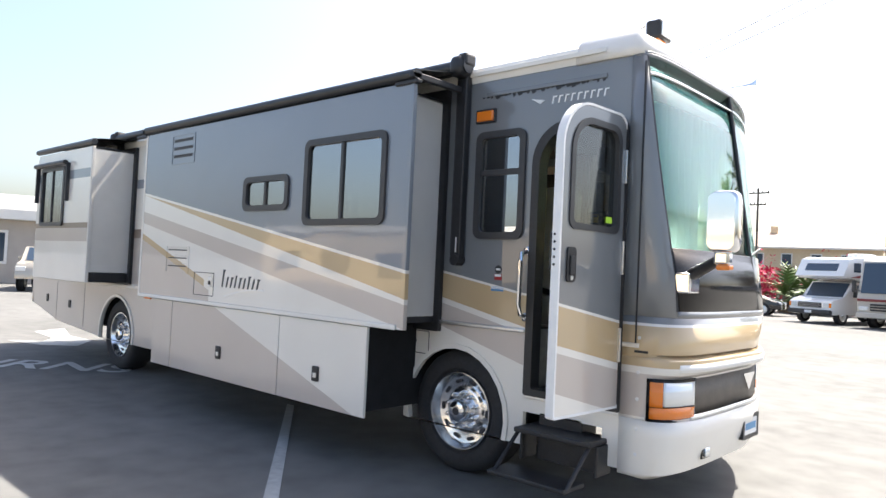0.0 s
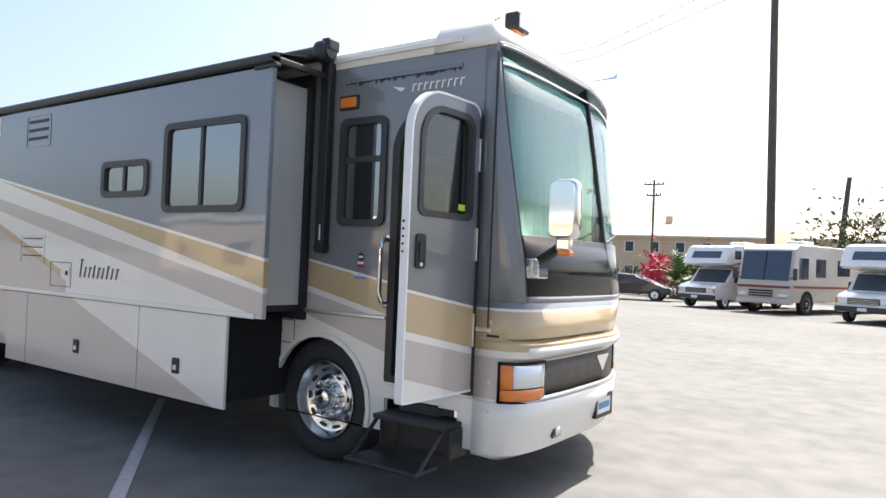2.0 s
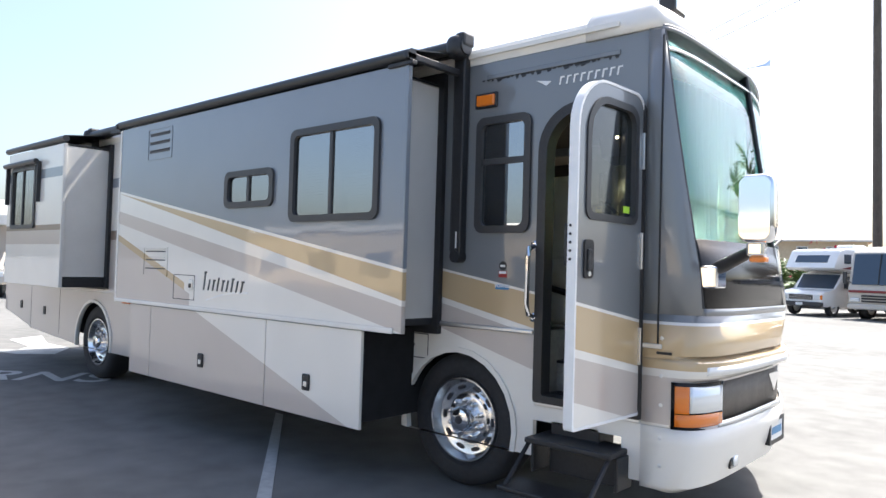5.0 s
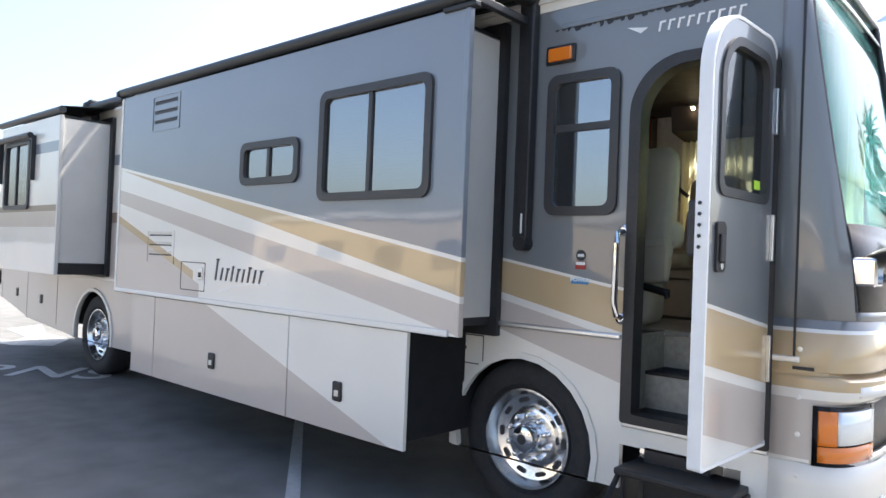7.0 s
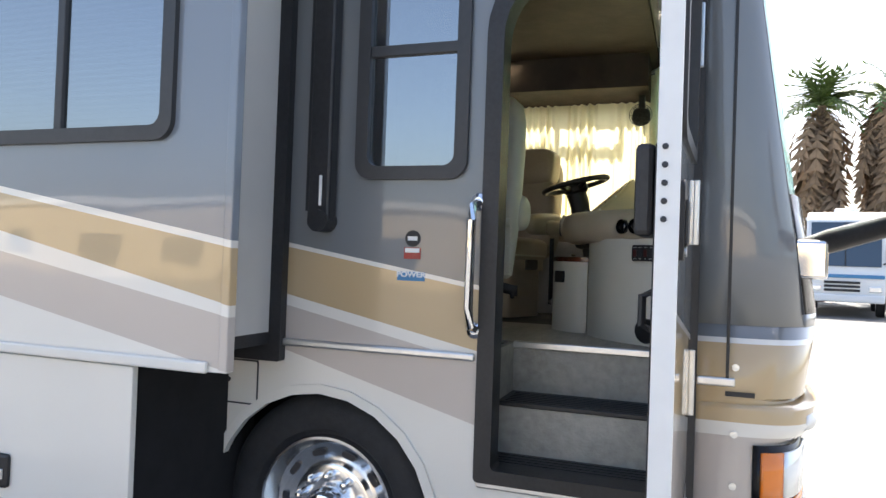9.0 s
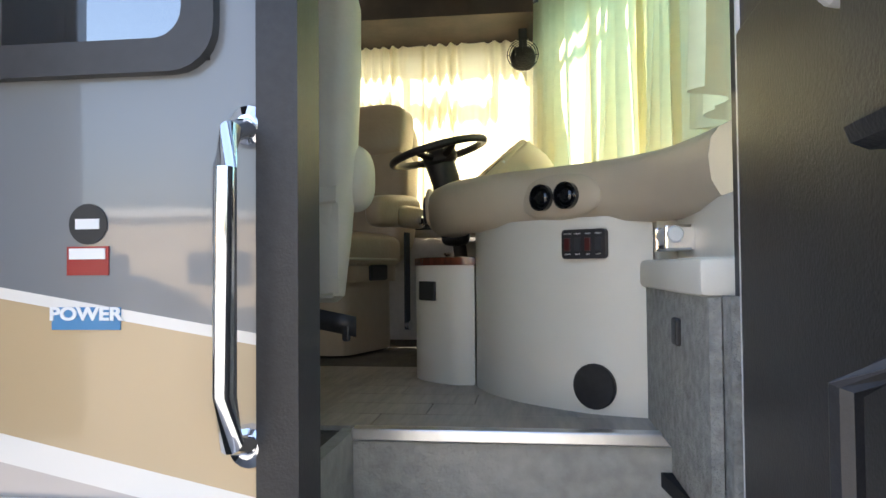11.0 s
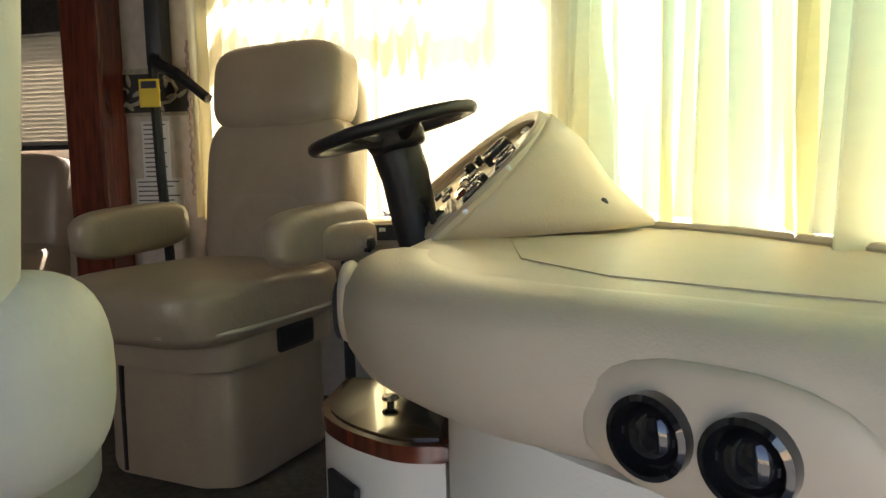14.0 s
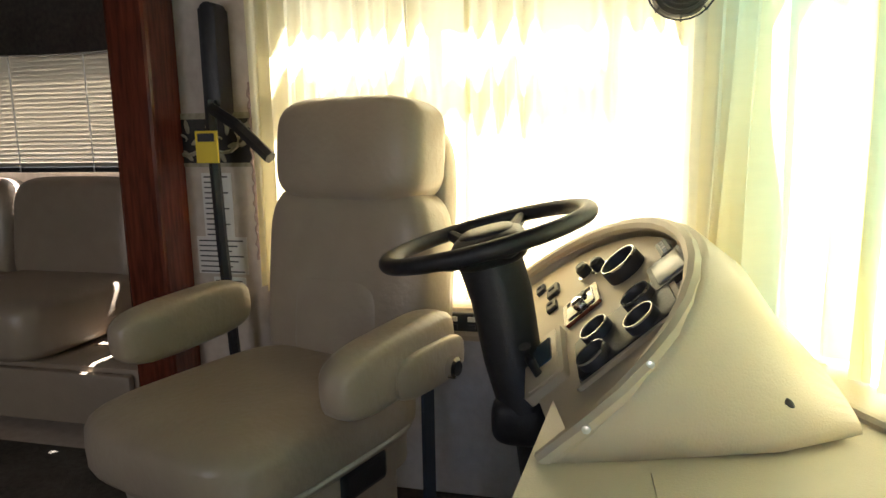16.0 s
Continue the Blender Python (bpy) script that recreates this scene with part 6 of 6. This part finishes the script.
def offroader(label, at, turn, paint):
    t = thing("parked_suv", label, "car", at, turn, "parked cars")
    side_prism("body", [(0.0, 0.5), (0.0, 0.9), (0.15, 1.08), (1.15, 1.15), (1.7, 1.75), (4.6, 1.78), (4.8, 0.9), (4.75, 0.5)], 1.85, paint, t, 0.08)
    for s in (-1, 1):
        for a in ([(1.45, 1.18), (1.80, 1.66), (2.6, 1.68), (2.6, 1.18)], [(2.68, 1.18), (2.68, 1.68), (3.5, 1.68), (3.5, 1.18)], [(3.58, 1.18), (3.58, 1.68), (4.4, 1.68), (4.5, 1.18)]):
            part("side_window", prism(a, "x", s * 0.92, s * 0.933), bg_glass, t)
        for y in (0.95, 3.8):
            wheel_bg(t, s * 0.84, y, 0.39, 0.26, axis="x")
            # near-black disc on the side, painted shade of the arch opening
            part("wheel_arch_shade", lathe([(0.47, -0.01), (0.47, 0.012), (0.001, 0.012)], "x", (s * 0.922, y, 0.42), 22), dark_void, t)
        part("mirror", bx(s * 0.95, s * 1.12, 1.5, 1.6, 1.15, 1.35, 0.02), paint, t)
        part("headlamp", bx(s * 0.55, s * 0.9, -0.01, 0.10, 0.80, 0.98, 0.02), lens, t)
    part("windshield", prism([(1.22, 1.2), (1.70, 1.70), (1.67, 1.72), (1.18, 1.21)], "x", -0.78, 0.78), bg_glass, t)
    return t


# noses are turned to the camera's side; turn is about z
camper_van("white camper van with an overcab bed parked in the lot", (-8.5, 33.5, 0), -20, white_car, maroon)
bus_front("beige and maroon motorhome parked beside a camper van", (-5.43, 32.67, 0), -18.7, tan_car, maroon)
camper_van("white camper van with blue trim parked at the row's end", (-1.56, 29.44, 0), -20, white_car, blue_print)
saloon("black saloon car parked by the shrubs", (-10.9, 38.3, 0), 98, black_car)
tall = bus_front("white coach with a blue-tinted windshield parked in the lot", (2.9, 30.0, 0), -10, white_car, blue_print, "parked_coach", 10)
tall.matrix_basis = tall.matrix_basis @ Matrix.Diagonal((1.05, 1, 1.27, 1))
bus_front("white motorhome parked in the far row", (8.6, 32.5, 0), 2, white_car, maroon, length=9)
bus_front("pale motorhome parked in the far row", (12.6, 33.0, 0), 2, tan_car, maroon, length=9)
offroader("pale gold off-road car parked by the office", (-29.4, 9.6, 0), 62, gold_car)


def office(x, y, turn):
    t = thing("office_building", "low grey-white office building with white-framed windows", "building", (x, y, 0), turn)
    part("wall", bx(-14, 14, 0, 8, 0, 3.0), shader("grey_beige_render", (0.42, 0.38, 0.34), 0.9, grain=0.06, scale=2), t)
    part("fascia", bx(-14.4, 14.4, -0.6, 8.3, 3.0, 3.5, 0.03), white_wall, t)
    part("parapet", bx(-10, 14, 1.5, 7, 3.5, 4.3, 0.03), white_wall, t)
    for i in range(7):
        x0 = -12.5 + i * 3.7
        w = part("window", ring(rrect(x0, x0 + 2.6, 0.9, 2.5, 0.01, 1), rrect(x0 + 0.12, x0 + 2.48, 1.02, 2.38, 0.01, 1), "y", -0.06, 0.04), white_wall, t)
        part("pane", bx(x0 + 0.1, x0 + 2.5, -0.02, -0.01, 1.0, 2.4), bg_glass, w)
        part("mullion", bx(x0 + 1.7, x0 + 1.82, -0.05, 0.0, 1.0, 2.4), white_wall, w)
    return t


office(-36.5, 13.0, 68)


def town_house(at, turn, w):
    t = thing("town_house", "tan stucco two-storey house with a pale tiled hip roof", "house", at, turn, "houses behind the lot")
    part("wall", bx(-w / 2, w / 2, 0, 9, 0, 6.0), stucco, t)
    r = bmesh.new()
    vs = [r.verts.new(q) for q in ((-w / 2 - 0.6, -0.6, 6.0), (w / 2 + 0.6, -0.6, 6.0), (w / 2 + 0.6, 9.6, 6.0), (-w / 2 - 0.6, 9.6, 6.0), (-w / 2 + 4, 4.5, 8.0), (w / 2 - 4, 4.5, 8.0))]
    for q in ((0, 1, 5, 4), (1, 2, 5), (2, 3, 4, 5), (3, 0, 4), (3, 2, 1, 0)):
        r.faces.new([vs[i] for i in q])
    rf = part("roof", r, roof_tile, t)
    part("chimney", bx(-1.5, -0.7, 4, 4.8, 7.2, 8.7), stucco, rf)
    part("eave", bx(-w / 2 - 0.65, w / 2 + 0.65, -0.68, -0.55, 5.82, 6.02), white_wall, t)
    for i in range(int(w / 3)):
        x0 = -w / 2 + 1 + i * 3
        for z in (0.9, 3.9):
            f = part("window", ring(rrect(x0, x0 + 1.2, z, z + 1.4, 0.01, 1), rrect(x0 + 0.12, x0 + 1.08, z + 0.12, z + 1.28, 0.01, 1), "y", -0.08, 0.03), white_wall, t)
            part("pane", bx(x0 + 0.1, x0 + 1.1, -0.03, -0.02, z + 0.1, z + 1.3), bg_glass, f)
    return t


town_house((-25, 86, 0), 12, 20)
town_house((-3, 90, 0), 6, 18)
town_house((19, 92, 0), -4, 18)


def frond_mesh(length, droop, mat_):
    bm = bmesh.new()
    n = 9
    sp = [(length * i / n, 0.25 * length * math.sin(i / n * 2.2) - droop * (i / n) ** 2 * length) for i in range(n + 1)]
    for i in range(n):
        (a, b), (c, d) = sp[i], sp[i + 1]
        for s in (-1, 1):
            w = length * 0.30 * math.sin(math.pi * (0.12 + 0.85 * i / n))
            v = [bm.verts.new(q) for q in ((a, 0, b), (c, 0, d), (c + length * 0.12, s * w, d - w * 0.35))]
            bm.faces.new(v)
    me = bpy.data.meshes.new("frond")
    bm.to_mesh(me)
    bm.free()
    me.materials.append(mat_)
    return me


green_frond, dry_frond, low_frond = frond_mesh(2.2, 0.5, leaf_palm), frond_mesh(1.7, 1.3, leaf_dead), frond_mesh(1.8, 0.25, leaf_palm)


def palm(at, h, seed, skirt=20, fronds=26, mesh=None, label="tall fan palm with a shaggy skirt of dry fronds", r=0.28):
    g = random.Random(seed)
    t = thing("palm_tree", label, "tree", at, 0, "palms")
    part("trunk", tube([(0, 0, 0), (0.05, 0, h * 0.5), (0, 0.05, h)], (r * 1.3, r, r * 0.85), 10), bark, t, "", True)
    for i in range(fronds):
        o = new("frond", mesh or green_frond)
        o.parent = t
        o.matrix_basis = pose(0, 0, h, 0, g.uniform(-75, 25), g.uniform(0, 360)) @ Matrix.Scale(g.uniform(0.75, 1.15), 4)
    for i in range(skirt):
        o = new("dry_frond", dry_frond)
        o.parent = t
        o.matrix_basis = pose(0, 0, h - 0.1 - g.random() * h * 0.5, 0, g.uniform(15, 60), g.uniform(0, 360)) @ Matrix.Scale(g.uniform(0.9, 1.5) * (1 if h > 3 else 0.6), 4)
    return t


palm((4.1, 44, 0), 10.6, 1, 170, 44)
palm((7.2, 44, 0), 11.2, 2, 210, 12)
palm((9.8, 45, 0), 10.4, 3, 150, 10)
palm((-10.9, 43.5, 0), 0.9, 4, 6, 30, low_frond, "low young fan palm among shrubs")
palm((-9.6, 44.5, 0), 1.3, 5, 6, 26, low_frond, "low young fan palm among shrubs")
palm((-12.4, 44.0, 0), 1.0, 6, 4, 24, low_frond, "low young fan palm among shrubs")


def clump(name, label, category, centre, size, count, mat_, seed, leaf=0.25, trunk=None):
    g = random.Random(seed)
    t = thing(name, label, category, centre)
    bm = bmesh.new()
    for i in range(count):
        a, b, c = g.gauss(0, 0.45), g.gauss(0, 0.45), g.gauss(0, 0.42)
        q = Vector((a * size[0], b * size[1], size[2] * (1 + c)))
        u = Vector((g.uniform(-1, 1), g.uniform(-1, 1), g.uniform(-1, 1))) * leaf
        w = Vector((g.uniform(-1, 1), g.uniform(-1, 1), g.uniform(-1, 1))) * leaf
        bm.faces.new([bm.verts.new(q + d) for d in (-u, w * 0.5, u, -w * 0.5)])
    o = part("crown", bm, mat_, t)
    o["kind"] = "stuff"
    z = size[2]
    part("trunk", tube([(0, 0, 0), (0.1, 0, z * 0.5), (0.05, 0.1, z)], (0.02 * z + 0.05, 0.015 * z + 0.04, 0.03), 8), bark, t)
    for k in range(4):
        gg = k * 1.6 + seed
        part("limb", tube([(0.08, 0, z * 0.5), (0.3 * size[0] * math.cos(gg), 0.3 * size[1] * math.sin(gg), z * 1.05)], (0.01 * z + 0.03, 0.015), 6), bark, t)
    return t


clump("flowering_shrub", "magenta flowering shrub behind the parked vans", "shrub", (-10.2, 46.5, 0), (1.8, 1.2, 1.7), 900, flower, 11, 0.16)
clump("flowering_shrub", "magenta flowering shrub behind the parked vans", "shrub", (-14.0, 45.0, 0), (1.2, 1.0, 1.6), 600, flower, 12, 0.16)
for i, (x, y, s) in enumerate(((-3.4, 52, 3.0), (0.4, 54, 3.4), (3.0, 52, 2.8))):
    clump("street_tree", "thin-leaved olive-green tree with a sparse crown", "tree", (x, y, 0), (s, s * 0.8, 3.3), 1500, leaf_tree, 20 + i, 0.20)
for i, (x, y) in enumerate(((-15.5, 46), (-17.8, 47), (-12.5, 47))):
    clump("green_shrub", "dense green shrub at the lot's edge", "shrub", (x, y, 0), (1.5, 1.0, 0.9), 700, leaf_tree, 30 + i, 0.18)


def utility_pole(at, h, r, arms, label, lean=0.0):
    t = thing("utility_pole", label, "pole", at, 0, "utility poles")
    part("pole", tube([(0, 0, 0), (lean * 0.5, 0, h / 2), (lean, 0, h)], (r, r * 0.9, r * 0.72), 12), pole_wood, t, "", True)
    for z, w in arms:
        part("crossarm", bx(lean - w / 2, lean + w / 2, -0.06, 0.06, z - 0.07, z + 0.07), pole_wood, t)
        for k in (-0.45, -0.2, 0.2, 0.45):
            part("insulator", lathe([(0.05, 0), (0.06, 0.1), (0.03, 0.2)], "z", (lean + k * w, 0, z + 0.07), 8), dark_frame, t)
    return t


utility_pole((-9.0, 54.9, 0), 28, 0.31, (), "tall thick dark utility pole behind the vehicles", -0.3)
utility_pole((-24.2, 75, 0), 11.5, 0.14, ((11.0, 2.2), (9.8, 1.6)), "thin wooden utility pole with crossarms")
utility_pole((-43, 66, 0), 23.5, 0.16, ((23.0, 1.5), (21.8, 1.4), (20.6, 1.2)), "tall utility pole with crossarms behind the coach")
utility_pole((-63, 48, 0), 17.0, 0.14, ((16.6, 1.4), (15.6, 1.2)), "utility pole with crossarms behind the coach")
utility_pole((-80, 38, 0), 13.5, 0.14, ((13.0, 1.4),), "utility pole with crossarms behind the coach")
utility_pole((-6.3, 69.6, 0), 10.4, 0.26, (), "wooden pole behind the trees", 0.9)
for z, k in ((22.9, 0), (21.7, 1)):
    tagged(part("overhead_cable", tube([(-80, 38, 13.1 - k * 0.2), (-63, 48, 16.6 - k), (-53, 57, 19.2 - k), (-43, 66, z), (-25, 60, 22 - k), (-5, 51, 24 - k * 1.2), (25, 45, 22 - k)], 0.03, 5), dark_frame), "thin overhead power cable", "cable", "overhead cables")


def low_building(at, turn, w, h, mat_, label):
    t = thing("low_building", label, "building", at, turn, "buildings behind the camera")
    part("wall", bx(-w / 2, w / 2, -6, 0, 0, h), mat_, t)
    part("parapet", bx(-w / 2 - 0.2, w / 2 + 0.2, -6.2, 0.2, h, h + 0.4, 0.03), white_wall, t)
    for i in range(int(w / 6)):
        x0 = -w / 2 + 1.5 + i * 6
        part("window", bx(x0, x0 + 3, -0.02, 0.02, 0.9, 2.4), bg_glass, t)
    return t


low_building((-20, -26, 0), 0, 60, 4.0, stucco, "plain low tan building across the lot")
saloon("dark car parked across the lot", (-14, -17, 0), 90, black_car)
offroader("pale car parked across the lot", (-4, -17, 0), 90, gold_car)
